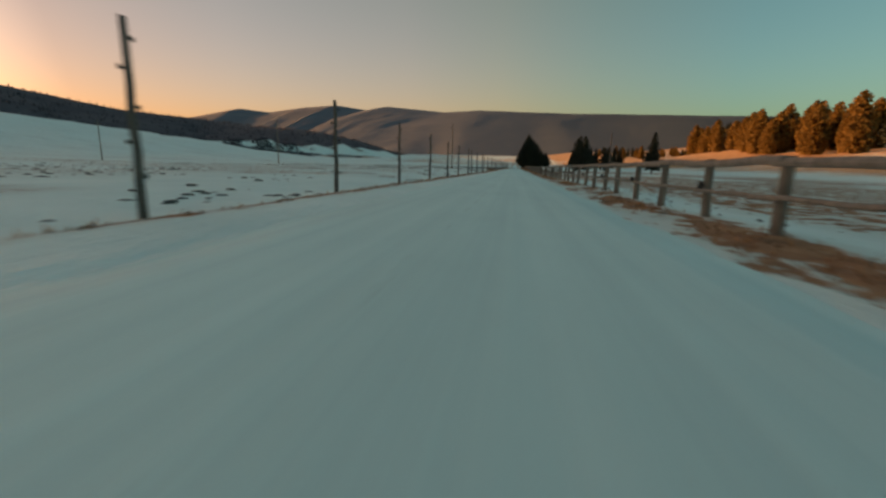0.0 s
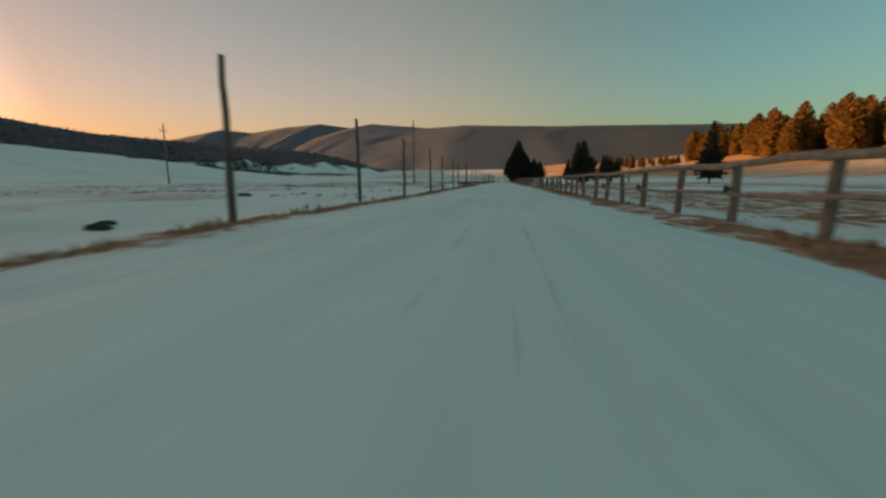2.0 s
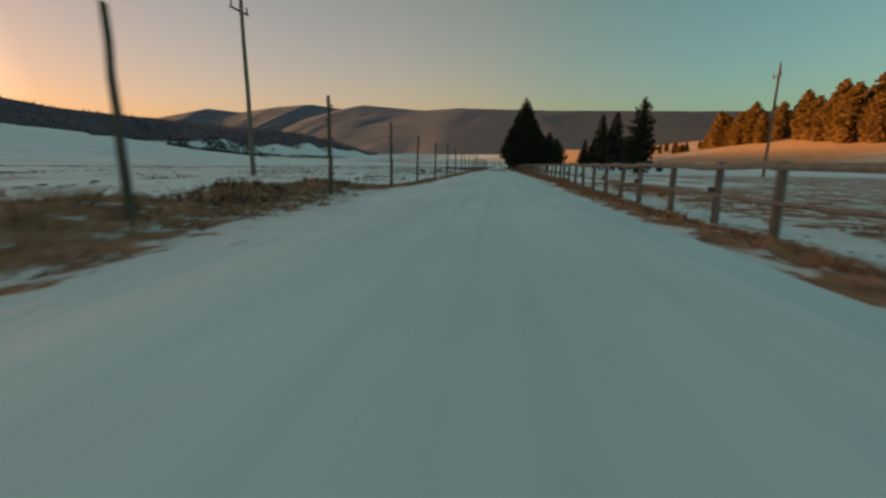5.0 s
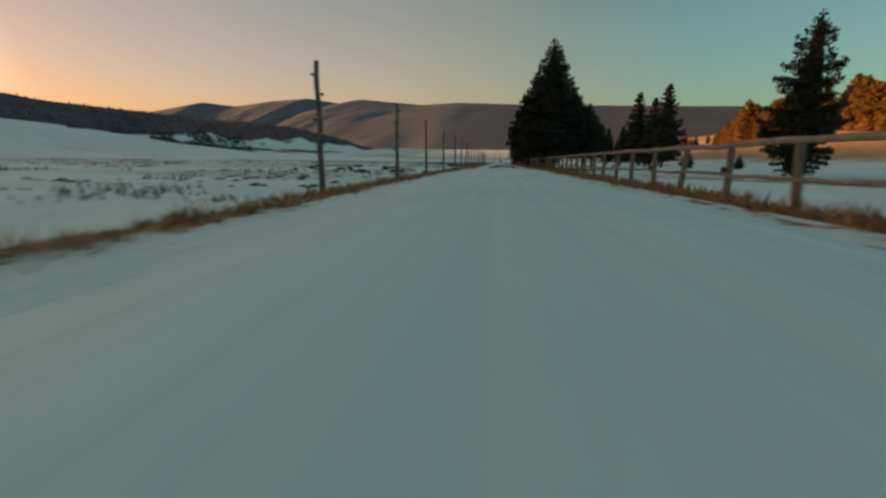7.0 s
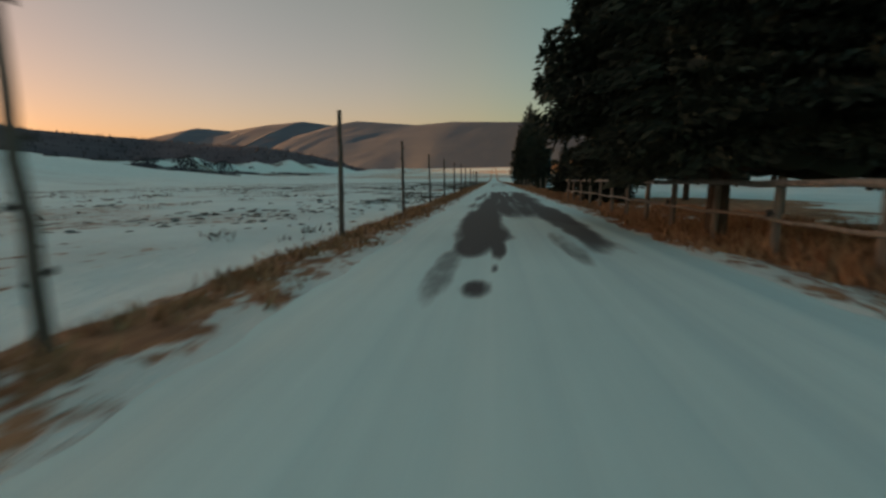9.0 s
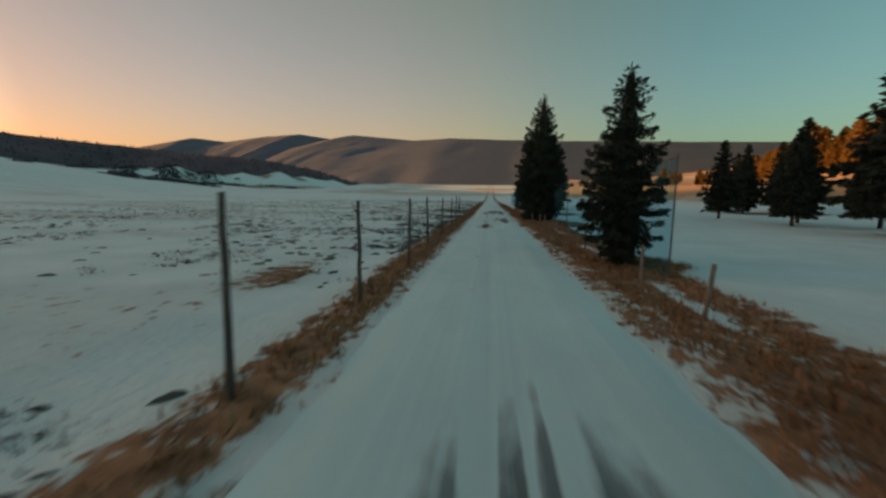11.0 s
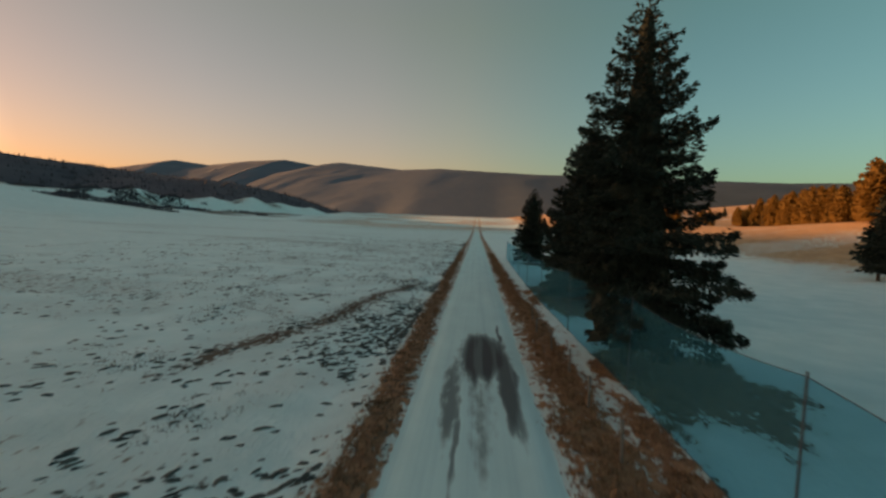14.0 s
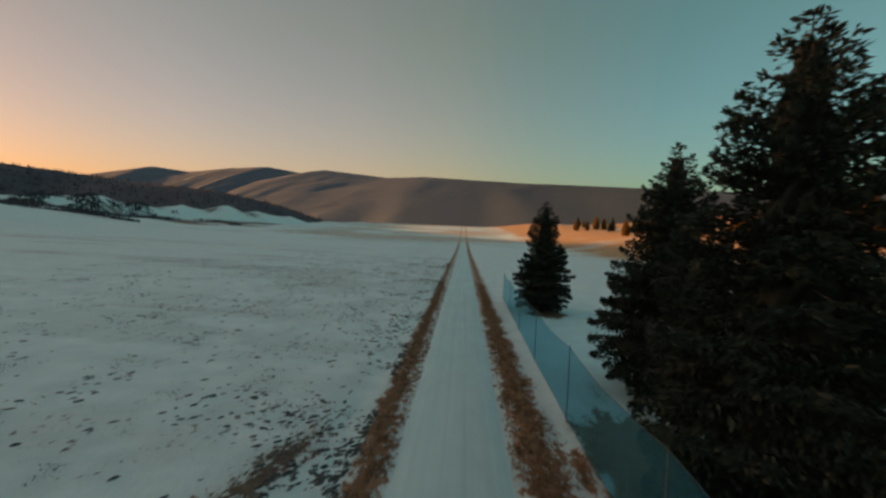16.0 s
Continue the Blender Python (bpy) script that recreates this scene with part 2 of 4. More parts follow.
def land(x, y):
    x, y = np.asarray(x, float), np.asarray(y, float)
    z = 0.9 * (fbm(x / 40, y / 40, 3, 3) - 0.5) * ramp(8, 60, np.abs(x))
    z = z + 0.10 * (fbm(x / 2.2, y / 2.2, 5, 3) - 0.5) * ramp(2.6, 3.6, np.abs(x))
    z = z - 0.22 * np.exp(-((x + 5.6) / 1.5) ** 2) * ramp(56, 66, y) * (1 - ramp(74, 80, y))
    z = z + 0.42 * np.exp(-((x + 5.3) / 1.0) ** 2) * ramp(78, 84, y) * (1 - ramp(92, 98, y)) * (0.6 + 0.8 * fbm(y / 1.8, x * 0, 8, 2))
    z = z - 0.12 * np.exp(-((np.abs(x) - 5.2) / 1.2) ** 2)
    z = z - 0.15 * ramp(2.7, 3.5, x) * (1 - ramp(9, 30, x)) * ramp(28, 45, y) * (1 - ramp(170, 185, y))
    # valley floor lifting towards its head, and the slopes on both sides
    z = z + 34 * ramp(480, 1400, y) - 21 * ramp(-190, -330, x) * ramp(860, 1130, y)
    z = z + 62 * ramp(-170, -900, x) * (0.12 + 0.88 * np.exp(-((y - 520) / 260) ** 2)) + 7 * ramp(-250, -500, x) * (fbm(x / 110, y / 110, 9, 3) - 0.4) * 3
    z = z + 20 * ramp(46, 190, x) * (0.72 + 0.28 * np.exp(-((y - 340) / 110) ** 2)) + 60 * ramp(220, 900, x)
    for mx, my, rx, ry, h in MOUNDS:
        z = z + h * np.exp(-((x - mx) / rx) ** 2 - ((y - my) / ry) ** 2)
    return z - 0.05 * (1 - ramp(2.3, 2.9, np.abs(x)))


# snow-free ground under trees; the last two ovals paint shade below meadow spruces
BARE_AND_SHADED = [  # x, y, half width, half length
    (5.7, 154.5, 3.7, 4.6), (8.7, 161, 3.7, 4.6), (9.3, 168, 3.7, 4.6), (10.7, 167, 3.7, 4.6), (5.7, 195.0, 1.7, 2.8), (8.6, 204.8, 1.5, 2.3), (7.0, 220.6, 2.3, 6.4), (9.6, 245.6, 4.2, 6.5), (8.9, 268.5, 3.7, 10.5),
    (11.5, 308.5, 2.6, 3.6), (46.7, 260, 4.8, 6), (50.7, 256, 4.8, 6)]


def bareness(x, y):
    """How far the dry grass shows through the snow, and the painted tree shade, 0 to 1."""
    x, y = np.asarray(x, float), np.asarray(y, float)
    wob = (fbm(y / 3.0, x * 0 + 3.3, 23, 3) - 0.5)
    yl = [0, 27, 43, 52, 68, 77, 85, 91, 99, 113, 122, 131, 148, 187, 211, 248, 276, 420]
    cl = np.interp(y, yl, [-4.1, -3.6, -3.5, -3.35, -3.6, -3.1, -4.8, -4.9, -3.7, -3.5, -3.75, -3.65, -3.5, -3.35, -3.5, -3.3, -3.7, -4.0]) + 0.5 * wob
    wl = np.interp(y, yl, [0.20, 0.42, 0.46, 0.50, 0.55, 0.75, 1.6, 1.4, 0.5, 0.42, 0.55, 0.40, 0.5, 0.8, 0.95, 0.95, 0.8, 0.75])
    left = np.clip(1.05 - np.abs(x - cl) / wl * 0.62, 0, 0.95)
    yr = [0, 60, 100, 112, 145, 152, 178, 187, 215, 250, 277, 420]
    cr = np.interp(y, yr, [2.95, 2.95, 3.3, 3.8, 4.0, 4.6, 4.4, 4.1, 4.15, 4.2, 3.85, 3.85]) - 0.5 * wob
    wr = np.interp(y, yr, [0.62, 1.1, 1.15, 1.35, 1.5, 2.3, 2.0, 1.6, 1.95, 1.8, 1.25, 1.05])
    right = np.clip(1.05 - np.abs(x - cr) / wr * 0.62, 0, 0.95)
    gaps = 0.38 * ramp(0.46, 0.60, fbm(x / 0.9, y / 2.2, 33, 3)) * np.interp(y, [40, 60, 72, 90, 104, 140, 182, 190, 210, 250], [0.9, 0.6, 1.15, 1.1, 0.5, 0.25, 0.25, 0.6, 0.25, 0.25])
    gaps = gaps + 0.75 * np.exp(-((x - 4.85 - 0.008 * (y - 190) + 0.7 * wob) / 0.22) ** 2) * ramp(0.46, 0.58, fbm(y / 2.6, x * 0 + 5.1, 45, 3)) * ramp(184, 188, y) * (1 - ramp(250, 262, y))
    left, right = left - 0.3 * gaps, right - gaps
    second = np.clip(1.05 - np.abs(x - 5.7 - (y - 190) * 0.006) / 0.75 * 0.62, 0, 0.95) * ramp(176, 186, y) * (1 - ramp(238, 250, y))
    flecks = np.clip(0.62 - np.abs(np.abs(x) - 2.75) / 0.5 * 0.4, 0, 1) * ramp(120, 150, y)
    scraps = 0.60 * ramp(0.52, 0.62, fbm(x / 0.5, y / 1.1, 47, 3)) * ramp(1.75, 2.2, x) * (1 - ramp(2.9, 3.4, x)) * np.interp(y, [8, 14, 30, 36, 66, 72, 88, 96], [0, 1, 1, 0, 0, 1, 1, 0])
    right = np.maximum(right, np.maximum(flecks, scraps))
    # a bare track that slants across the meadow, and a worn patch
    bend = 2.2 * (fbm(y / 5.0, x * 0 + 1.7, 27, 2) - 0.5)
    slant = np.clip(0.80 - np.abs(x + 6.8 + (272 - y) * 0.20 + bend) / 1.1 * 0.40, 0, 1) * ramp(236, 246, y) * (1 - ramp(270, 278, y))
    clods = 0.30 * ramp(0.40, 0.56, fbm(x / 1.6, y / 2.2, 29, 4)) * ramp(-3.6, -4.6, x) * (1 - ramp(-7.5, -13, x)) * ramp(228, 240, y) * (1 - 0.6 * ramp(262, 275, y))
    slant = np.maximum(slant, clods)
    worn = 1.0 - 0.5 * np.hypot((x + 7.0) / 0.8, (y - 190) / 2.4)
    left = np.maximum(left, np.maximum(slant, np.clip(worn, 0, 1)))
    b = np.maximum(np.maximum(left, right), second)
    frayed = 0.9 * (fbm(x / 0.9, y / 2.0, 25, 4) - 0.5)
    for tx, ty, rx, ry in BARE_AND_SHADED:
        b = np.maximum(b, 2.4 - 2.05 * (np.hypot((x - tx) / rx, (y - ty) / ry) + frayed))
    patch = fbm(x / 7, y / 16, 21, 4)
    sx, sy = x + 26 * (fbm(x / 22, y / 22, 35, 3) - 0.5), y + 50 * (fbm(x / 26, y / 26, 37, 3) - 0.5)
    meadow = ramp(0.28, 0.46, patch) * 0.60 * ramp(4.0, 6.0, x) * (1 - ramp(38, 62, sx)) * (1 - ramp(118, 172, sy))
    field = ramp(0.46, 0.60, fbm(x / 6, y / 6, 31, 4)) * (0.31 + 0.15 * (1 - ramp(150, 190, y))) * (1 - 0.6 * ramp(-25, -60, x)) * ramp(-5, -7, x)
    near_field = ramp(0.42, 0.58, fbm(x / 3.2, y / 4.5, 41, 4)) * 0.16 * ramp(-4.2, -5.5, x) * (1 - 0.65 * ramp(-12, -40, x)) * ramp(170, 200, y)
    sunny = 0.92 * ramp(56, 84, sx) * (1 - ramp(0.58, 0.72, fbm(x / 60, y / 60, 51, 3)) * 0.35)
    head = 0.55 * ramp(520, 700, y) * ramp(0.35, 0.6, fbm(x / 90, y / 60, 61, 3)) * ramp(-350, -150, x)
    brush = 0.75 * ramp(-170, -300, x) * (1 - ramp(-560, -700, x)) * ramp(600, 680, y) * ramp(0.50, 0.60, fbm(x / 45, y / 30, 65, 3))
    strips = 0.40 * ramp(0.47, 0.66, fbm(x / 36 + 0.02 * y, y / 13, 67, 4)) * ramp(-9, -22, x) * (1 - 0.35 * ramp(-150, -400, x)) * (1 - ramp(420, 620, y))
    for q in (meadow, field, near_field, sunny, head, brush, strips):
        b = np.maximum(b, q)
    return np.clip(b, 0, 1)


def axis(lo, hi, step, far, grow):
    a = list(np.arange(lo, hi + 1e-6, step))
    s, p = step, hi
    while p < far:
        s = min(s * grow, 90)
        p += s
        a.append(p)
    return a


def build_ground():
    right_x = axis(0, 14, 0.4, 4600, 1.10)
    xs = np.array([-v for v in axis(0, 30, 0.4, 4600, 1.045)][:0:-1] + right_x)
    ys = np.array([-v for v in axis(0, 8, 0.8, 2500, 1.25)][:0:-1] + axis(0, 330, 0.6, 4700, 1.03))
    X, Y = np.meshgrid(xs, ys)
    Z = land(X, Y)
    nx, ny = len(xs), len(ys)
    idx = np.arange(nx * ny).reshape(ny, nx)
    faces = np.stack([idx[:-1, :-1], idx[:-1, 1:], idx[1:, 1:], idx[1:, :-1]], -1).reshape(-1, 4)
    ob = mesh_object("ground", np.stack([X, Y, Z], -1).reshape(-1, 3), faces, GROUND, smooth=True)
    at = ob.data.attributes.new("bare", "FLOAT", "POINT")
    at.data.foreach_set("value", bareness(X, Y).astype(np.float32).ravel())
    at = ob.data.attributes.new("soil", "FLOAT", "POINT")
    soil = (0.15 + 0.70 * ramp(-4.2, -5.2, X)) * ramp(-2.4, -2.8, X) * ramp(180, 210, Y) + 0.6 * ramp(6.0, 7.0, X) * (1 - ramp(50, 62, X)) * ramp(205, 215, Y)
    at.data.foreach_set("value", soil.astype(np.float32).ravel())
    # the brightened grass lies on the sunlit slope and the valley head
    at = ob.data.attributes.new("sunlit_straw", "FLOAT", "POINT")
    at.data.foreach_set("value", np.maximum(ramp(54, 78, X), ramp(560, 720, Y) * ramp(-260, -120, X)).astype(np.float32).ravel())
    return tagged(ob, "snow-covered valley meadows with patches of dry brown grass", "ground", kind="structure")


BARE_SPOTS = [  # x, y, half width, half length, weight
    (-0.95, 137.5, 0.055, 0.22, 1.15), (-0.76, 148.3, 0.17, 0.42, 1.05), (-0.57, 149.25, 0.045, 0.22, 1.05), (-1.18, 149.2, 0.24, 1.9, 0.72), (-0.92, 151.2, 0.36, 1.5, 1.15), (-0.50, 150.8, 0.15, 1.1, 1.15), (0.62, 150.6, 0.22, 1.4, 0.70),
    (-0.72, 152.6, 0.56, 2.4, 1.2), (-0.88, 156.0, 0.66, 6.0, 1.2), (1.05, 153.6, 0.46, 4.2, 1.0), (1.25, 157.5, 0.60, 5.0, 1.1), (0.60, 151.4, 0.26, 1.9, 0.62), (1.45, 151.8, 0.12, 2.2, 0.55),
    (0.05, 162.5, 1.75, 7.0, 1.2), (0.1, 169.0, 1.9, 12.5, 1.15), (0.3, 175.0, 1.9, 8.0, 1.1),
    (-0.7, 188.4, 0.16, 0.65, 1.0), (-0.69, 189.9, 0.07, 0.25, 0.9), (-0.7, 194.9, 0.20, 0.45, 0.9), (-0.68, 213.6, 0.40, 3.2, 1.1), (-0.6, 213.0, 0.95, 4.0, 0.60),
    (1.22, 222.9, 0.54, 3.9, 1.0), (1.55, 227.2, 0.20, 1.5, 0.95), (0.62, 226.0, 0.30, 3.4, 0.72), (1.32, 219.6, 0.30, 2.0, 0.95), (-0.43, 223.2, 0.09, 0.5, 0.95), (-0.62, 220.8, 0.46, 2.8, 0.66), (0.25, 222.5, 0.5, 3.4, 0.56), (-0.6, 231.0, 0.06, 9.5, 0.8), (-0.6, 220.6, 0.11, 0.5, 1.0),
    (0.45, 247.0, 1.6, 5.2, 1.05), (-0.95, 242.0, 0.50, 5.2, 0.82), (1.5, 243.0, 0.52, 6.0, 0.96), (-0.66, 238.0, 0.16, 3.5, 0.9), (1.5, 251.5, 0.16, 2.6, 0.95), (0.3, 240.5, 0.75, 5.5, 0.62)]


def build_road():
    xs = np.concatenate([np.linspace(-2.45, 2.45, 71)])
    ys = np.concatenate([np.arange(-8, 132, 0.5), np.arange(132, 262, 0.16), np.arange(262, 620, 0.8)])
    X, Y = np.meshgrid(xs, ys)
    edge = np.abs(X) / 2.45
    ragged = (fbm(Y / 1.1, np.sign(X) * 7.3, 71, 3) - 0.5) * 0.5
    Xr = np.where(X > 0, X * np.interp(Y, [0, 110, 150], [0.87, 0.92, 1.0]), X) + np.sign(X) * ragged * ramp(0.7, 1.0, edge)
    Z = 0.025 * (1 - edge ** 2) + 0.012 - 0.05 * ramp(0.72, 1.0, edge) + 0.02 * (fbm(X * 1.3, Y / 14, 73, 3) - 0.5) + land(0 * X, Y) + 0.05
    B = 0.19 * np.exp(-((X - 0.95) / 0.13) ** 2) + 0.16 * np.exp(-((X + 0.62) / 0.13) ** 2) + 0.12 * np.exp(-((X - 0.35) / 0.1) ** 2)
    XW = X + 0.40 * (fbm(X * 1.2, Y * 0.5, 75, 3) - 0.5)
    YW = Y + 2.2 * (fbm(X * 3.2 + 7, Y * 0.3, 77, 3) - 0.5)
    for px, py, hw, hl, wt in BARE_SPOTS:
        d = np.hypot((XW - px) / hw, (YW - py) / hl) if hl > 2 and hw > 0.15 else np.hypot((X - px) / hw, (Y - py) / hl)
        B = np.maximum(B, wt * (1 - ramp(0.55, 1.25, d)))
    # wheel ruts near the start, and streaks of snow left on the bare asphalt
    rut = 0.08 * (fbm(Y / 9, X * 0, 79, 2) - 0.5)
    for rx, wd, wt in ((0.24, 0.05, 0.50), (0.02, 0.05, 0.43), (-0.38, 0.09, 0.40)):
        B = np.maximum(B, wt * np.exp(-((X - rx - rut) / wd) ** 2) * (1 - ramp(52, 90, Y)) * (0.72 + 0.5 * fbm(X * 0 + rx, Y / 6, 83, 2)))
    streaks = ramp(0.50, 0.66, fbm(X * 3.4, Y * 0.13, 85, 3))
    B = B - streaks * np.interp(Y, [150, 156, 164, 172, 186, 205, 230, 260], [0.0, 0.15, 0.40, 0.62, 0.62, 0.10, 0.14, 0.10]) * ramp(0.3, 0.6, B)
    nx, ny = len(xs), len(ys)
    idx = np.arange(nx * ny).reshape(ny, nx)
    faces = np.stack([idx[:-1, :-1], idx[:-1, 1:], idx[1:, 1:], idx[1:, :-1]], -1).reshape(-1, 4)
    ob = mesh_object("road", np.stack([Xr, Y, Z], -1).reshape(-1, 3), faces, ROAD, smooth=True)
    at = ob.data.attributes.new("bare", "FLOAT", "POINT")
    at.data.foreach_set("value", B.astype(np.float32).ravel())
    return tagged(ob, "straight country road under packed snow with bare asphalt patches", "road", kind="structure")


build_ground()
build_road()


# ---- hills and mountains ----
def hill_surface(name, crest, front, back, mat, label, seed, rough_amp, cols=260, rows=26):
    """A ridge along a crest line that falls to the valley in front and behind."""
    seg = np.concatenate([[0], np.cumsum(np.hypot(*np.diff(crest[:, :2], axis=0).T))])
    s = np.linspace(0, seg[-1], cols)
    cx, cy, cz = (np.interp(s, seg, crest[:, k]) for k in range(3))
    v = np.linspace(-1, 1, rows)
    S, V = np.meshgrid(s, v)
    CX, CY, CZ = (np.tile(c, (rows, 1)) for c in (cx, cy, cz))
    tx, ty = np.gradient(cx), np.gradient(cy)
    nl = np.hypot(tx, ty)
    nxn, nyn = np.tile(ty / nl, (rows, 1)), np.tile(-tx / nl, (rows, 1))
    reach = np.where(V < 0, -V * front, -V * back)
    X, Y = CX + nxn * reach, CY + nyn * reach
    fall = 1 - np.abs(V) ** 1.25
    rid = fbm(S / 260 + 3 * (fbm(S / 500, V * 2, seed + 5) - 0.5), V * 0.7, seed, 4)
    Z = land(X, Y) * (1 - fall) + CZ * fall + rough_amp * CZ * (np.abs(rid - 0.5) * -2.4 + 0.5) * (4 * fall * (1 - fall) + 0.12) * 0.5 - 6 * (1 - fall)
    idx = np.arange(rows * cols).reshape(rows, cols)
    faces = np.stack([idx[:-1, :-1], idx[:-1, 1:], idx[1:, 1:], idx[1:, :-1]], -1).reshape(-1, 4)
    ob = mesh_object(name, np.stack([X, Y, Z], -1).reshape(-1, 3), faces, mat, smooth=True)
    tagged(ob, label, "hill", kind="structure")
    return X, Y, Z


def hill_material():
    m, n, l, b = material("hazed_forest_floor", 0.95)
    f = tex_noise(n, l, 0.012, 6)
    # bluish ground tone with the same distance haze painted in
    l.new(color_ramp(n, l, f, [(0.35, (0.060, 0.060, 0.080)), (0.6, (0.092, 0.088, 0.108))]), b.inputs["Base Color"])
    return m


def mountain_material():
    m, n, l, b = material("hazed_mountain_woods", 0.95)
    f = tex_noise(n, l, 0.006, 8, (1, 1, 2.5), 0.6)
    # slate blue woods: the haze of distance is put into these tones
    hazy_woods = color_ramp(n, l, f, [(0.35, (0.088, 0.124, 0.166)), (0.55, (0.108, 0.145, 0.186)), (0.72, (0.138, 0.170, 0.206))])
    shaded_woods = color_ramp(n, l, f, [(0.35, (0.034, 0.062, 0.088)), (0.6, (0.050, 0.080, 0.108)), (0.75, (0.070, 0.098, 0.124))])
    # the eastern end is painted darker, as slopes turned from the sun
    co, xyz = n.new("ShaderNodeTexCoord"), n.new("ShaderNodeSeparateXYZ")
    l.new(co.outputs["Object"], xyz.inputs[0])
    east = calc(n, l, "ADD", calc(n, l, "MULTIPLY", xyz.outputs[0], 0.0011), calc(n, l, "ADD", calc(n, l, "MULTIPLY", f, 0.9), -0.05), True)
    l.new(mix(n, l, east, hazy_woods, shaded_woods), b.inputs["Base Color"])
    bump(n, l, b, tex_noise(n, l, 0.03, 6), 0.35, 5.0)
    return m


def polar(rows):
    return np.array([(d * math.sin(radians(az)), d * math.cos(radians(az)), d * math.tan(radians(el)) + 2) for az, el, d in rows], float)


RIDGE = polar([(-62, 3.0, 3300), (-50, 3.6, 3250), (-43, 4.1, 3200), (-39.3, 4.65, 3150), (-34.6, 5.95, 3050), (-31.2, 5.75, 3000), (-27, 6.6, 2900), (-23.1, 7.05, 2800), (-19.2, 6.62, 2700),
               (-16.7, 7.2, 2600), (-9.3, 6.72, 2400), (-4.9, 7.05, 2330), (5.8, 6.7, 2250), (15.6, 6.4, 2250), (21.4, 6.05, 2300), (30, 5.6, 2450), (42, 5.3, 2700), (60, 5.0, 3100)])
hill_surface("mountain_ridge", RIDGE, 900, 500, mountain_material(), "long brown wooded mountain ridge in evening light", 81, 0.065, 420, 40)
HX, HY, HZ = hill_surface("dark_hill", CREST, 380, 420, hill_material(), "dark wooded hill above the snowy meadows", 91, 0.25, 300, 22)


# ---- conifers ----
def crown_mesh(height, shape, base, gap, per, seed, twig=0.26, step=0.085, size=0.2, slim=0.17, droop=0.3, lift=0.2, ragged=0.35, gaps=0.08, core=0.5, shy=None):
    """A crown of drooping boughs: each bough is a spray of side twigs set with small needle clumps.
    shape: heights and reaches of the outline, in metres; shy: below that height boughs reach no further west."""
    rng = np.random.default_rng(seed)
    zs, rs = np.array(shape, float).T
    P, D = [], []
    turn = rng.random() * 6.28
    tip = base
    while tip < height - 0.12:
        reach = float(np.interp(tip, zs, rs))
        for j in range(max(4, round(per * min(1.0, 0.45 + 0.4 * reach)))):
            turn += 2.4 + rng.normal(0, 0.25)
            if rng.random() < gaps:
                continue
            L = max(0.14, reach * rng.uniform(1 - ragged, 1 + 0.10 * ragged))
            if shy and tip < shy[0] and math.cos(turn) < -0.05:
                L = min(L, shy[1] / -math.cos(turn))
            high = (tip - base) / (height - base)
            drop, up = droop * (1 - 1.9 * high), lift * (0.4 + high)
            n = max(8, int(0.5 * L * L / twig / step + 0.9 * L / step))
            rows = max(3, int(L / twig))
            k = (np.floor((0.06 + 0.94 * rng.random(n) ** 0.8) * rows) + 0.5 + rng.normal(0, 0.12, n)) / rows
            k = np.clip(k, 0.03, 1.04)
            side = np.where(rng.random(n) < 0.5, -1.0, 1.0)
            far = rng.random(n) ** 0.75
            span = L * 0.36 * np.sin(math.pi * np.clip(k * 0.86 + 0.12, 0, 1)) + 0.05
            u = side * far * span
            r = L * k + 0.62 * np.abs(u)
            r = np.minimum(r, L * (1.02 + 0.05 * rng.random(n)))
            z = tip + rng.normal(0, gap * 0.25) + drop * L - drop * L * k ** 1.3 - up * L * (1 - k ** 2.2) * 0.5 - 0.22 * np.abs(u) + rng.normal(0, 0.035 + 0.012 * L, n)
            ca, sa = math.cos(turn), math.sin(turn)
            P.append(np.stack([ca * r - sa * u, sa * r + ca * u, z], 1))
            ang = 0.85 * side * np.minimum(1, far * 1.4)
            dx, dy = np.cos(ang), np.sin(ang)
            D.append(np.stack([ca * dx - sa * dy, sa * dx + ca * dy, -drop * 0.9 - 0.25 + up * k], 1))
        tip += gap * rng.uniform(0.75, 1.25) * (0.62 + 0.38 * min(1.0, reach))
    P, D = np.concatenate(P), np.concatenate(D)
    n = len(P)
    D = D + rng.normal(0, 0.30, (n, 3))
    D /= np.linalg.norm(D, axis=1, keepdims=True)
    S = (size * rng.uniform(0.65, 1.35, n))[:, None]
    sd = np.cross(D, rng.normal(0, 1, (n, 3)))
    sd /= np.linalg.norm(sd, axis=1, keepdims=True)
    up = np.cross(D, sd)
    V = np.stack([P - D * S * 0.5, P + sd * S * slim + up * S * 0.05, P + D * S * 0.6, P - sd * S * slim + up * S * 0.05], 1).reshape(-1, 3)
    o = np.arange(n)[:, None] * 4
    F = np.concatenate([o + [0, 1, 3], o + [1, 2, 3]], 0)
    # shaded inner boughs, as a jagged core
    seg, rings = 26, 34
    ct = np.linspace(0.01, 0.93, rings)
    cz = base + (height - base) * ct
    cr = np.interp(cz, zs, rs) * core * (1 - 0.5 * ct)
    ang = np.arange(seg) * 2 * math.pi / seg
    rr = cr[:, None] * rng.uniform(0.4, 1.3, (rings, seg))
    zc = cz[:, None] + droop * 0.5 * cr[:, None] - 0.25 * rr + rng.normal(0, 0.10, (rings, seg))
    C = np.stack([rr * np.cos(ang), rr * np.sin(ang), zc], -1).reshape(-1, 3)
    ci = np.arange(rings * seg).reshape(rings, seg)
    cj = np.roll(ci, -1, 1)
    q = np.stack([ci[:-1], cj[:-1], cj[1:], ci[1:]], -1).reshape(-1, 4)
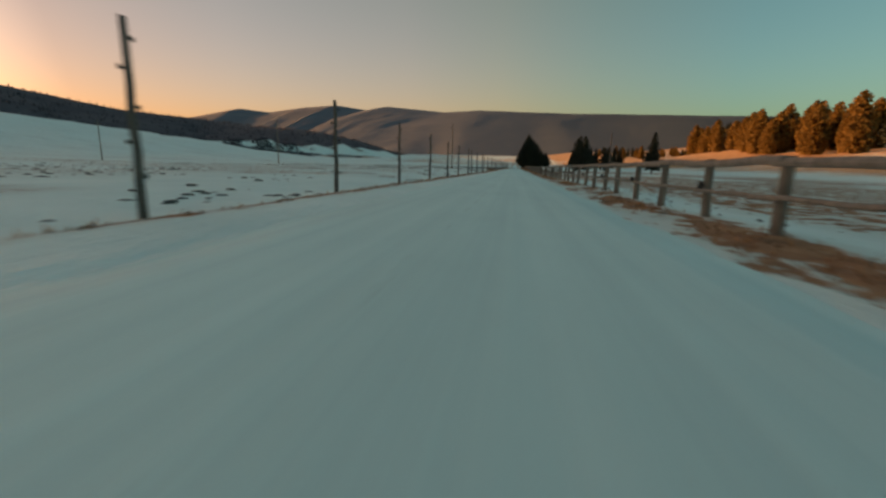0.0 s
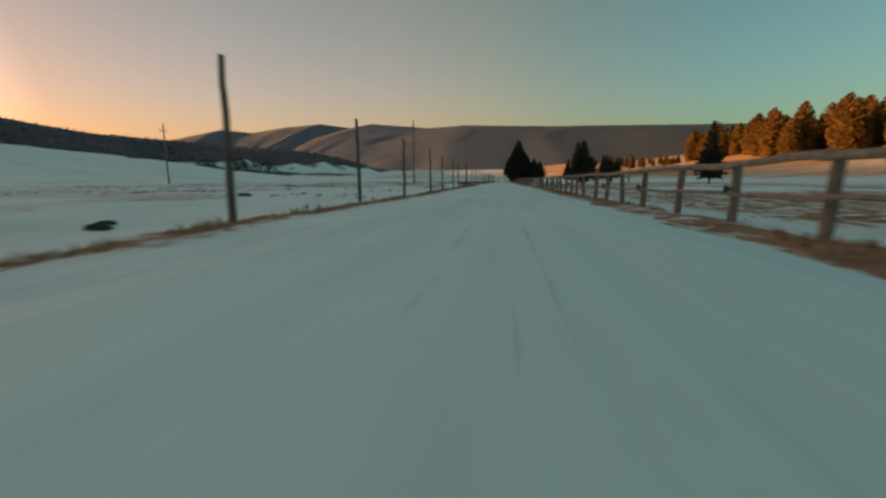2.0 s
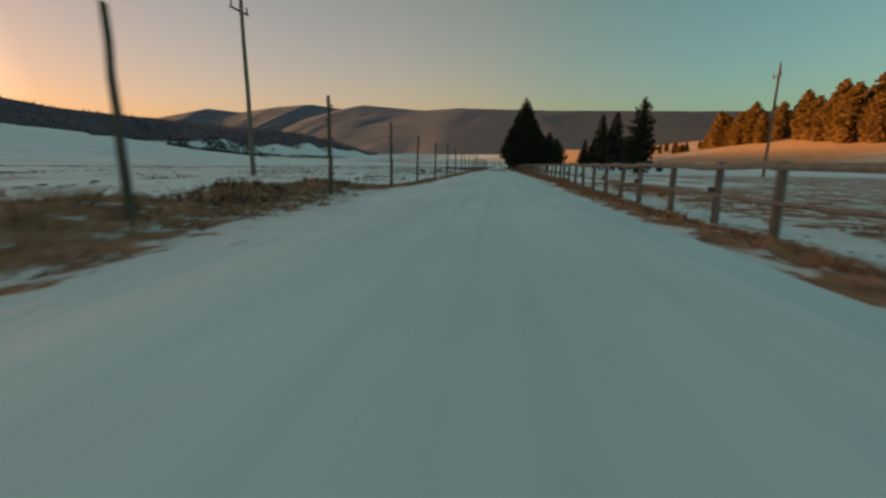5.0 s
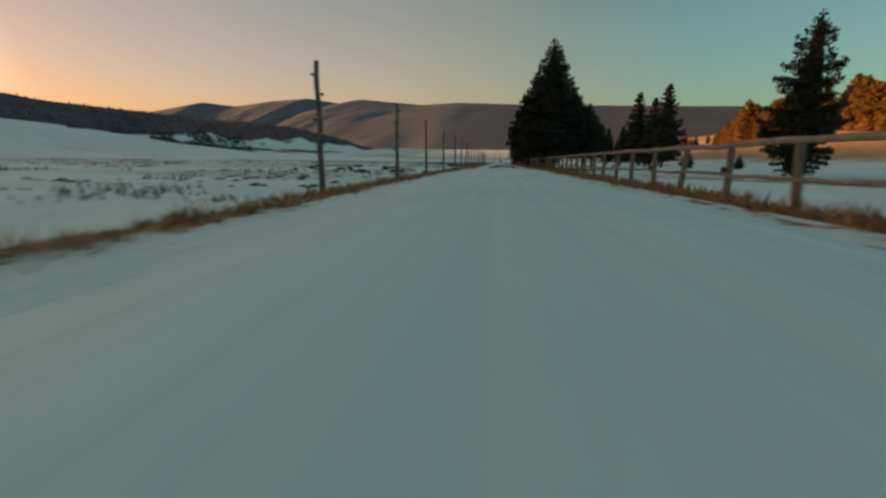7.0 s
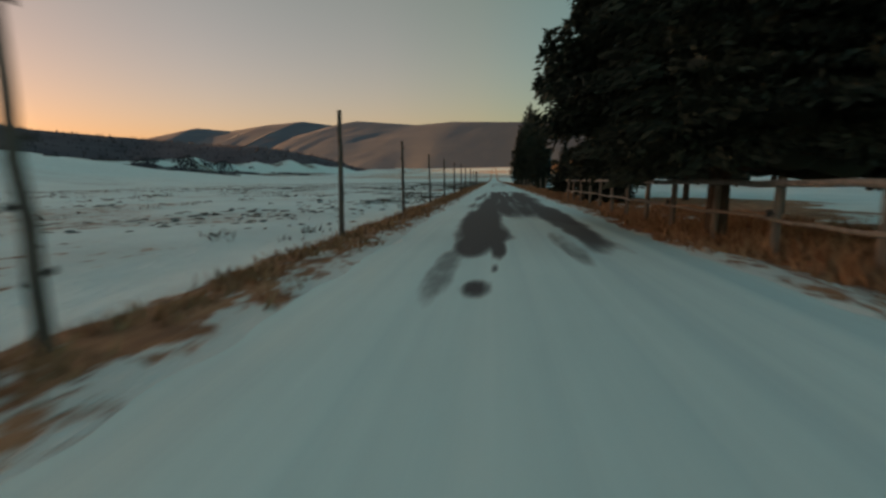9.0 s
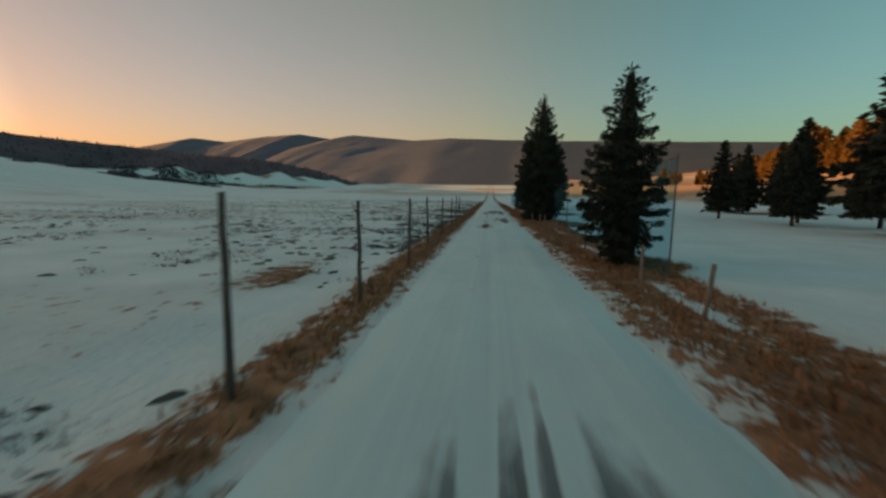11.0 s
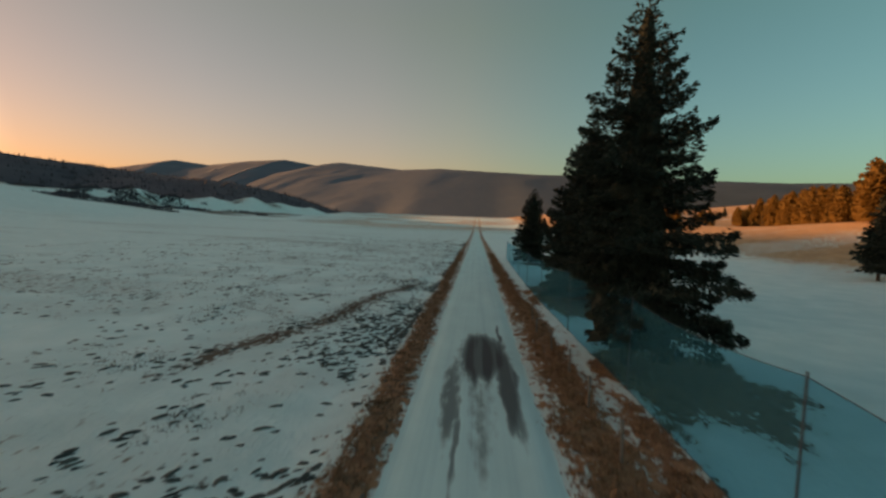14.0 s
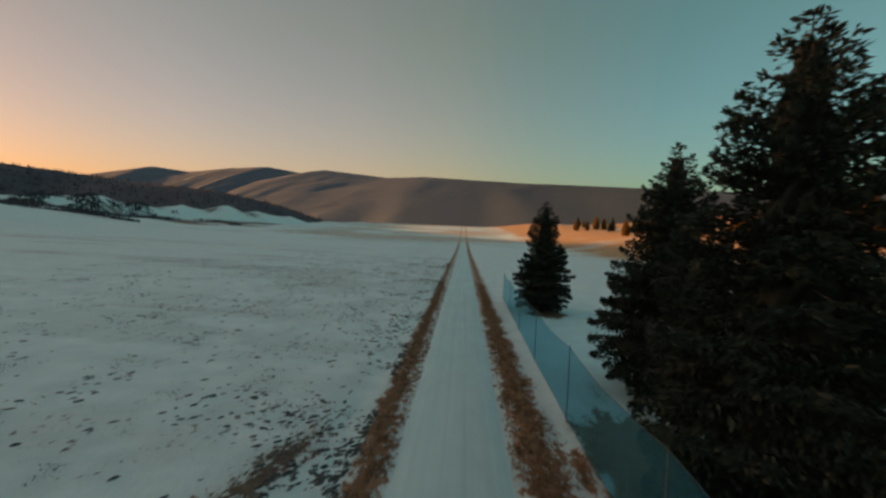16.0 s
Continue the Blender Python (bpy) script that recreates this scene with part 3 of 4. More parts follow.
    CF = np.concatenate([q[:, [0, 1, 2]], q[:, [0, 2, 3]]]) + len(V)
    return np.concatenate([V, C]), np.concatenate([F, CF])


def make_tree(kind, label, height, shape, base, gap, per, mat, seed, trunk_r=0.2, limbs=0, **more):
    tree = tagged(new(kind), label, "tree")
    zs, rs = np.array(shape, float).T
    bm = bmesh.new()
    rod(bm, (0, 0, -0.4), (0, 0, height * 0.98), trunk_r, 0.02, 9, 5, trunk_r * 0.3, random.Random(seed))
    # bare limbs that carry the boughs
    lr = random.Random(seed + 1)
    for k in range(limbs):
        z = base + (height - base) * (k + lr.random()) / limbs * 0.86
        reach = float(np.interp(z, zs, rs)) * lr.uniform(0.5, 0.8)
        a = k * 2.4 + lr.uniform(-0.4, 0.4)
        rod(bm, (0, 0, z + 0.1), (math.cos(a) * reach, math.sin(a) * reach, z + 0.1 - 0.16 * reach), 0.14 * trunk_r + 0.02, 0.008, 5)
    part("trunk", bm, BARK, tree)
    V, F = crown_mesh(height, shape, base, gap, per, seed, **more)
    mesh_object("crown", V, F, mat, tree)
    return tree


def at_place(x, y, spin=0.0, s=1.0, tall=1.0, z=None):
    return Matrix.Translation((x, y, float(land(x, y)) if z is None else z)) @ Matrix.Rotation(spin, 4, "Z") @ Matrix.Diagonal((s, s, s * tall, 1))


def place(tree, m, label=""):
    tree.matrix_world = m
    if label:
        tree["label"] = label
    return tree


def copy_tree(tree, m, label, group=""):
    c = copy_thing(tree, Matrix.Identity(4))
    c.matrix_basis = m
    c["label"] = label
    if group:
        c["group"] = group
    return c


def cone(height, radius, base, belly=0.25, curve=0.9):
    """A plain outline: widest a little above the lowest boughs."""
    pts = [(base, radius * 0.72), (base + (height - base) * belly, radius)]
    for t in (0.4, 0.55, 0.7, 0.82, 0.92, 1.0):
        pts.append((base + (height - base) * t, radius * (1 - ((t - belly) / (1 - belly))) ** curve + 0.04))
    return pts


ROW, MEADOW = "row of spruces beside the road", "spruces on the meadow"
t_dense = make_tree("spruce_tree", "dense dark green spruce standing beside the road", 12.4,
                    [(1.3, 3.1), (2.2, 4.05), (3.2, 4.25), (4.2, 4.05), (5.2, 3.7), (6.6, 3.0), (8.2, 2.2), (10.0, 1.45), (11.5, 0.65), (12.4, 0.05)],
                    1.4, 0.24, 11, SPRUCE, 11, 0.24, 40, step=0.075, droop=0.36, ragged=0.17, gaps=0.02, core=0.6)
place(t_dense, at_place(4.4, 154.3))
t_dense["group"] = ROW
t_open = make_tree("spruce_tree", "dark spruce with ragged open boughs at the verge", 7.9,
                   [(0.1, 0.85), (0.9, 1.35), (2.0, 1.75), (2.9, 1.85), (4.2, 1.35), (5.1, 1.4), (5.8, 1.0), (6.6, 0.85), (7.3, 0.45), (7.9, 0.04)],
                   0.2, 0.30, 9, SPRUCE, 12, 0.15, 44, twig=0.17, step=0.045, size=0.165, droop=0.2, lift=0.34, ragged=0.55, gaps=0.12, core=0.42)
place(t_open, at_place(4.85, 194.5))
t_big = make_tree("spruce_tree", "tall dark spruce with wide spreading lower boughs", 19.4,
                  [(1.0, 4.4), (2.0, 5.3), (4.3, 5.5), (7.0, 4.8), (10.0, 3.9), (12.0, 3.65), (14.0, 2.75), (16.8, 1.8), (18.2, 1.0), (19.4, 0.05)],
                  1.1, 0.50, 9, SPRUCE, 13, 0.32, 60, step=0.07, size=0.25, droop=0.30, lift=0.34, shy=(4.5, 1.25), ragged=0.5, gaps=0.14, core=0.36)
place(t_big, at_place(7.75, 247.0, 0.0, 0.935, 1.045))
t_broad = make_tree("spruce_tree", "broad dark spruce behind the net fence", 17.5,
                    [(0.3, 4.0), (2.0, 4.9), (4.0, 5.2), (6.4, 5.1), (8.0, 4.3), (9.5, 3.7), (12.0, 2.8), (13.8, 2.8), (15.2, 2.0), (16.3, 1.3), (17.5, 0.05)],
                    0.5, 0.46, 9, SPRUCE, 17, 0.32, 50, step=0.078, size=0.26, shy=(4.2, 4.3), droop=0.34, lift=0.3, ragged=0.46, gaps=0.10, core=0.45)
place(t_broad, at_place(10.6, 266.8))
copy_tree(t_broad, at_place(13.2, 280.0, 2.5, 0.93), "dark spruce close behind a broader one")
copy_tree(t_broad, at_place(10.9, 309.5, 4.0, 0.82, 1.04), "conical dark spruce standing alone in the snow")
t_bulky = make_tree("spruce_tree", "bulky dark spruce overhanging the dry verge", 12.8,
                    [(0.1, 2.1), (0.8, 2.6), (1.8, 2.9), (3.0, 3.0), (4.8, 2.95), (6.2, 2.65), (8.1, 2.1), (9.5, 1.6), (10.4, 1.2), (11.4, 0.8), (12.3, 0.35), (12.8, 0.04)],
                    0.3, 0.30, 10, SPRUCE, 29, 0.2, 40, step=0.065, size=0.19, droop=0.28, lift=0.3, ragged=0.36, gaps=0.05, core=0.62)
place(t_bulky, at_place(5.22, 225.0, 2.0, 0.955, 1.015))
t_row = make_tree("spruce_tree", "dark spruce in a row with bare lower trunk", 8.6, cone(8.6, 2.9, 1.9, 0.3, 0.8), 1.9, 0.34, 9, SPRUCE, 19, 0.2, 26, step=0.1, size=0.24, droop=0.16, ragged=0.3, gaps=0.04, core=0.6)
place(t_row, at_place(9.1, 159.8, 0, 0.84))
t_row["group"] = ROW
for x, y, sp, s in ((9.9, 168.8, 2.3, 0.86), (7.6, 153.4, 0.4, 0.68), (11.6, 168.5, 3.7, 0.8), (7.4, 172.5, 5.0, 0.9), (9.0, 178.5, 1.4, 0.85)):
    copy_tree(t_row, at_place(x, y, sp, s), "dark spruce in a row with bare lower trunk", ROW)
t_young = make_tree("spruce_tree", "young dark spruce with boughs down to the ground", 5.4, cone(5.4, 2.2, 0.2, 0.2, 0.85), 0.25, 0.26, 9, SPRUCE, 23, 0.09, 16, step=0.09, size=0.2, droop=0.3, ragged=0.3, gaps=0.03, core=0.6)
place(t_young, at_place(5.6, 168.0))
t_young["group"] = ROW
for x, y, sp, s in ((6.4, 175.0, 1.0, 0.95), (5.4, 181.5, 2.0, 0.8)):
    copy_tree(t_young, at_place(x, y, sp, s), "young dark spruce with boughs down to the ground", ROW)
for x, y, sp, s in ((27.7, 179.1, 3.0, 0.55), (36.0, 181.0, 4.0, 0.42), (48.2, 266.0, 0.7, 0.34), (50.6, 267.4, 2.2, 0.38)):
    copy_tree(t_young, at_place(x, y, sp, s), "small dark bushy spruce alone in the snow", MEADOW)
t_far = make_tree("spruce_tree", "dark spruce on the snowy meadow", 14.0, cone(14.0, 3.9, 1.2, 0.2, 0.85), 1.4, 0.55, 8, SPRUCE, 14, 0.25, 0, twig=0.6, step=0.3, size=0.6, slim=0.26, droop=0.3, ragged=0.36, gaps=0.08, core=0.6)
place(t_far, at_place(29.0, 97.0, 0, 0.62))
t_far["group"] = MEADOW
copy_tree(t_open, at_place(19.6, 142.7, 1.0, 1.36), "dark spruce with thin open boughs on the meadow")
for x, y, sp, s in ((29.6, 194.3, 2, 1.06), (27.9, 198.0, 1.2, 0.62), (30.3, 212.9, 3, 1.15), (32.9, 210.4, 4, 1.05), (30.5, 224.0, 5, 0.7), (30.5, 238, 1.5, 0.75), (35, 230, 2.5, 0.85), (37, 222, 3.5, 0.8),
                    (46, 260.5, 0.5, 0.9), (50, 255, 4.2, 0.92), (54, 264, 5.1, 0.95), (64, 297, 1.0, 1.0), (68, 299, 2.0, 0.95)):
    copy_tree(t_far, at_place(x, y, sp, s), "dark spruce on the snowy meadow", MEADOW)

# larches on the sunlit slope
GOLD, wood = "golden orange autumn larch on the sunlit slope", "larches on the sunlit slope"
t_larch = make_tree("larch_tree", GOLD, 24.0, [(1.0, 4.8), (4.0, 6.0), (9.0, 6.6), (14.0, 6.1), (18.0, 4.9), (21.0, 3.3), (23.0, 1.8), (24.0, 0.5)], 1.0, 1.1, 7, LARCH, 15, 0.3, 0, twig=1.0, step=0.95, size=1.35, slim=0.42, droop=0.05, lift=0.3, ragged=0.18, gaps=0.04, core=0.86)
place(t_larch, at_place(150, 398))
t_larch["group"] = wood
rng = random.Random(5)
for k in range(170):
    y = 185 + 515 * rng.random()
    x = float(np.interp(y, [185, 290, 400, 700], [116, 133, 150, 272])) + abs(rng.gauss(0, 34))
    if k % 7 == 3:
        copy_tree(t_far, at_place(x, y, rng.uniform(0, 6), rng.uniform(1.2, 1.6)), "dark spruce among golden larches", "spruces in the larch wood")
    else:
        copy_tree(t_larch, at_place(x, y, rng.uniform(0, 6), rng.uniform(0.62, 0.92), rng.uniform(0.92, 1.12)), GOLD, wood)
for k in range(60):
    y, x = rng.uniform(600, 930), rng.uniform(150, 460)
    if rng.random() < 0.45:
        copy_tree(t_far, at_place(x, y, rng.uniform(0, 6), rng.uniform(0.8, 1.3)), "dark spruce at the far wood edge", "far wood edge")
    else:
        copy_tree(t_larch, at_place(x, y, rng.uniform(0, 6), rng.uniform(0.45, 0.75)), "small golden larch at the far wood edge", "far wood edge")


# ---- fences and poles ----
def stake(label):
    s = tagged(new("fence_stake"), label, "fence stake", "stakes along the road")
    bm = bmesh.new()
    rod(bm, (0, 0, -0.3), (0, 0, 2.27), 0.058, 0.040, 9, 6, 0.013, random.Random(3))
    part("pole", bm, STAKE, s)
    for z, w in ((2.05, 1), (1.72, -1), (1.3, 1), (0.9, -1), (0.5, 1)):
        bm = bmesh.new()
        rod(bm, (0.05 * w, 0, z), (0.085 * w, 0, z), 0.014, 0.016, 6)
        rod(bm, (0.09 * w, 0, z - 0.025), (0.09 * w, 0, z + 0.03), 0.022, 0.017, 6)
        part("insulator", bm, BLACK, s)
    return s


STAKES = [(-4.2, 4.5), (-4.14, 10.2), (-4.16, 16.26), (-3.99, 21.45), (-4.02, 27.45), (-4.03, 32.95), (-3.8, 37.83), (-4.16, 44.3), (-4.06, 49.64), (-3.83, 54.82), (-4.1, 61.27), (-3.98, 66.96),
          (-4.12, 72.35), (-3.78, 77.06), (-4.3, 84.4), (-4.1, 90.0), (-4.0, 95.7), (-4.1, 101.4), (-4.0, 107.1), (-3.88, 112.74), (-3.78, 118.14), (-3.69, 123.7), (-3.77, 129.76), (-3.65, 135.13),
          (-3.53, 140.5), (-3.6, 146.6), (-3.65, 152.4), (-3.84, 159.3), (-3.9, 166.3), (-3.8, 172.0), (-3.6, 177.0), (-3.45, 182.0), (-3.38, 187.03), (-3.15, 192.13), (-3.5, 199.08), (-3.41, 204.85),
          (-3.34, 211.08), (-3.45, 217.58), (-3.6, 223.4)]
first = stake("tall dark wooden stake with black wire insulators")
rng = random.Random(8)
for k, (x, y) in enumerate(STAKES):
    m = at_place(x, y, rng.uniform(0, 6)) @ Matrix.Rotation(rng.gauss(0, 0.018), 4, "X") @ Matrix.Diagonal((1, 1, rng.uniform(0.97, 1.04) * np.interp(y, [60, 90, 140, 150], [1.0, 1.0, 1.02, 1.1]), 1))
    if k == 0:
        first.matrix_world = m
    else:
        copy_thing(first, Matrix.Identity(4)).matrix_basis = m


def rail_fence():
    f = tagged(new("wooden_fence"), "weathered grey post and rail fence along the verge", "fence")
    rng = random.Random(21)
    number = np.arange(-4, 84)
    along = np.interp(number, [-4, 0, 8, 36, 64, 84], [-2.7, 5.3, 21.24, 78.28, 133.7, 173.5])
    aside = np.interp(along, [0, 25, 48, 78, 132, 175], [3.32, 3.36, 3.55, 3.85, 3.92, 4.1])
    crown = np.interp(along, [0, 25, 48, 78, 110, 132, 175], [0.90, 0.88, 0.80, 0.84, 0.98, 1.06, 1.08])
    spots = [(x + rng.gauss(0, 0.03), y + rng.gauss(0, 0.05), top) for x, y, top in zip(aside, along, crown)]
    posts, rails = [], []
    for k in range(4):
        bm = bmesh.new()
        rod(bm, (0, 0, -0.35), (rng.gauss(0, 0.015), rng.gauss(0, 0.015), 1.0), 0.072, 0.064, 9, 2, 0.008, rng)
        posts.append(part("post", bm, WOOD, f))
        bm = bmesh.new()
        rod(bm, (0, -0.1, 0), (0, 2.1, 0), 0.056, 0.050, 8, 3, 0.016, rng)
        rails.append(part("rail", bm, WOOD_PALE, f))
        bm = bmesh.new()
        rod(bm, (0, -0.14, 0), (0, 2.1, 0), 0.034, 0.030, 7, 3, 0.02, rng)
        rails.append(part("rail", bm, WOOD_PALE, f))
    bm = bmesh.new()
    rod(bm, (-0.06, 0, 0), (-0.13, 0, 0), 0.022, 0.022, 7)
    rod(bm, (-0.13, 0, -0.055), (-0.13, 0, 0.055), 0.045, 0.034, 8)
    knob = part("insulator", bm, BLACK, f, "black wire insulator")
    used = set()

    def put(ob, m):
        if ob in used:
            share(ob, f, m)
        else:
            ob.matrix_local = m
            used.add(ob)

    for k, (x, y, top) in enumerate(spots):
        ground = float(land(x, y))
        m = Matrix.Translation((x, y, ground)) @ Matrix.Rotation(rng.gauss(0, 0.03), 4, "Y") @ Matrix.Rotation(rng.uniform(0, 6), 4, "Z") @ Matrix.Diagonal((1, 1, top - ground, 1))
        put(posts[k % 4], m)
        if k % 2:
            put(knob, Matrix.Translation((x, y, ground + 0.55 * (top - ground))))
    for k, ((x0, y0, t0), (x1, y1, t1)) in enumerate(zip(spots, spots[1:])):
        for which, share_of_height, back in ((0, 0.94, 0.09), (1, 0.47, 0.08)):
            g0, g1 = float(land(x0, y0)), float(land(x1, y1))
            p = Vector((x0 - back, y0, g0 + (t0 - g0) * share_of_height + rng.gauss(0, 0.012)))
            d = Vector((x1 - back, y1, g1 + (t1 - g1) * share_of_height + rng.gauss(0, 0.012))) - p
            put(rails[2 * (k % 4) + which], Matrix.Translation(p) @ d.to_track_quat("Y", "Z").to_matrix().to_4x4() @ Matrix.Diagonal((1, d.length / 2.0, 1, 1)))


rail_fence()


def short_post():
    s = tagged(new("fence_post"), "short pale wooden fence post leaning in dry grass", "fence post", "short posts along the verge")
    bm = bmesh.new()
    rod(bm, (0, 0, -0.3), (0.02, 0, 1.15), 0.055, 0.05, 8, 2, 0.008, random.Random(4))
    part("post", bm, WOOD_PALE, s)
    return s


first = short_post()
rng = random.Random(9)
for k in range(19):
    y = 187.1 + 3.88 * k + rng.gauss(0, 0.12)
    m = at_place(4.45 + rng.gauss(0, 0.15), y, rng.uniform(0, 6), 1, rng.uniform(0.85, 1.1)) @ Matrix.Rotation(rng.gauss(0, 0.07), 4, "X")
    if k == 0:
        first.matrix_world = m
    else:
        copy_thing(first, Matrix.Identity(4)).matrix_basis = m


def net_material(name, cover, tint):
    m, n, l, b = material(name, 0.8)
    b.inputs["Base Color"].default_value = (0.03, 0.22, 0.29, 1)
    tr = n.new("ShaderNodeBsdfTransparent")
    tr.inputs[0].default_value = tint
    mx = n.new("ShaderNodeMixShader")
    mx.inputs[0].default_value = cover
    l.new(tr.outputs[0], mx.inputs[1])
    l.new(b.outputs[0], mx.inputs[2])
    l.new(mx.outputs[0], n["Material Output"].inputs[0])
    return m


def net_fence():
    f = tagged(new("net_fence"), "tall teal netting hung between thin grey poles", "net fence")
    spots = [(5.65, 191.8), (5.6, 202.3), (6.1, 213.3), (6.4, 224.0), (6.6, 234.0), (6.6, 243.5), (6.3, 254.0), (6.1, 265.0), (6.1, 276.0), (6.2, 287.0), (6.4, 298.0), (6.6, 309.0), (6.8, 320.0)]
    bm = bmesh.new()
    rod(bm, (0, 0, -0.3), (0, 0, 4.1), 0.032, 0.028, 8)
    pole = part("pole", bm, METAL, f)
    for k, (x, y) in enumerate(spots):
        m = Matrix.Translation((x, y, float(land(x, y))))
        if k == 0:
            pole.matrix_local = m
        else:
            share(pole, f, m)
    # the first stretches are added sheets that darken and blue the snow behind
    thin = net_material("snow_tint_netting", 0.12, (0.62, 0.88, 0.98, 1))
    dense = net_material("teal_netting", 0.32, (0.50, 0.86, 0.98, 1))
    for (x0, y0), (x1, y1) in zip(spots, spots[1:]):
        V, F, n = [], [], 9
        for k in range(n):
            t = k / (n - 1)
            x, y = x0 + (x1 - x0) * t, y0 + (y1 - y0) * t
            bow = 0.06 * math.sin(math.pi * t)
            for h in (0.05, 1.4, 2.7, 4.0 - 0.25 * math.sin(math.pi * t)):
                V.append((x + bow * math.sin(h), y, float(land(x, y)) + h))
        for k in range(n - 1):
            for j in range(3):
                o = k * 4 + j
                F.append((o, o + 4, o + 5, o + 1))
        mesh_object("netting", V, F, thin if y1 < 225 else dense, f, smooth=True)
        for j in (0, 3):
            ring = [(0.012 * math.cos(a), 0.012 * math.sin(a)) for a in (0.3, 1.56, 2.82, 4.08, 5.34)]
            CV = [(V[k * 4 + j][0] + u, V[k * 4 + j][1], V[k * 4 + j][2] + w) for k in range(n) for u, w in ring]
            CF = [(k * 5 + i, k * 5 + (i + 1) % 5, k * 5 + 5 + (i + 1) % 5, k * 5 + 5 + i) for k in range(n - 1) for i in range(5)]
            mesh_object("cord", CV, CF, METAL, f, smooth=True)


net_fence()


def utility_pole(x, y, h, turn, label):
    s = tagged(new("utility_pole"), label, "utility pole", "utility poles across the valley")
    bm = bmesh.new()
    rod(bm, (0, 0, -1), (0, 0, h), 0.15, 0.10, 10, 3, 0.02, random.Random(2))
    part("pole", bm, WOOD, s)
    bm = bmesh.new()
    rod(bm, (-0.75, 0.14, h - 1.0), (0.75, 0.14, h - 1.0), 0.06, 0.06, 6)
    part("crossarm", bm, WOOD, s)
    for dx in (-0.65, 0.65, 0.0):
        bm = bmesh.new()
        rod(bm, (dx, 0.14 if dx else 0, h - (0.95 if dx else 0.02)), (dx, 0.14 if dx else 0, h - 0.6 if dx else h + 0.35), 0.05, 0.035, 6)
        part("insulator", bm, BLACK, s)
    s.matrix_world = at_place(x, y, turn)


for x, y in ((-110, 99), (-60, 102), (-15.2, 105), (26.4, 126.3)):
    utility_pole(x, y, 10.5, 1.45, "tall grey wooden utility pole with a crossarm")


# ---- grass, tussocks, far woods ----
def blades(name, X, Y, size, count, mat, label, seed, spread=0.12):
    rng = np.random.default_rng(seed)
    n = len(X) * count
    bx = np.repeat(X, count) + rng.normal(0, spread, n)
    by = np.repeat(Y, count) + rng.normal(0, spread, n)
    bz = land(bx, by) - 0.02
    h = np.repeat(size, count) * rng.uniform(0.5, 1.2, n)
    az = rng.random(n) * 2 * math.pi
    w = 0.015 + 0.05 * h
    tip = rng.normal(0, 0.45, (n, 2)) * h[:, None]
    A = np.stack([bx - np.cos(az) * w, by - np.sin(az) * w, bz], 1)
    B = np.stack([bx + np.cos(az) * w, by + np.sin(az) * w, bz], 1)
    C = np.stack([bx + tip[:, 0], by + tip[:, 1], bz + h], 1)
    V = np.stack([A, B, C], 1).reshape(-1, 3)
    F = np.arange(3 * n).reshape(-1, 3)
    return tagged(mesh_object(name, V, F, mat), label, "grass", kind="stuff")


rng = np.random.default_rng(77)
cand = np.stack([np.concatenate([rng.uniform(-6.5, -2.7, 26000), rng.uniform(2.6, 7.5, 34000)]), rng.uniform(-5, 340, 60000)], 1)
b = bareness(cand[:, 0], cand[:, 1]) + 0.5 * (fbm(cand[:, 0] * 1.3, cand[:, 1] * 0.8, 90, 3) - 0.5)
pick = cand[b > 0.62 + 0.15 * (cand[:, 1] < 60)]
tall = np.interp(pick[:, 1], [0, 60, 140, 200], [0.10, 0.13, 0.18, 0.22]) * rng.uniform(0.45, 1.1, len(pick))
tall = tall * (1 + 0.9 * ramp(3.1, 3.7, pick[:, 0]) * ramp(96, 112, pick[:, 1]) * (1 - ramp(150, 165, pick[:, 1])))
dull = (pick[:, 0] < 0) & (pick[:, 1] > 196)
for name, choice, mat, words, seed in (("dry_grass", ~dull, BLADES, "dry golden brown grass along the verges of the road", 78), ("verge_grass", dull, DULL, "dull brown frosted grass along the field verge", 80)):
    blades(name, pick[choice, 0], pick[choice, 1], tall[choice], 7, mat, words, seed)
cand = np.stack([-4.4 - 75 * rng.random(80000) ** 1.5, rng.uniform(0, 430, 80000)], 1)
dens = fbm(cand[:, 0] / 3.2, cand[:, 1] / 4.5, 41, 4) + 0.03 * ramp(170, 200, cand[:, 1]) * (1 - ramp(-14, -45, cand[:, 0]))
dens = dens - 0.12 * (1 - ramp(50, 80, cand[:, 1]))
pick = cand[dens + rng.normal(0, 0.05, len(cand)) > 0.69]
blades("tussock_grass", pick[:, 0], pick[:, 1], rng.uniform(0.07, 0.2, len(pick)), 9, TUSSOCK, "dark grass tussocks poking through the snow", 79, 0.16)


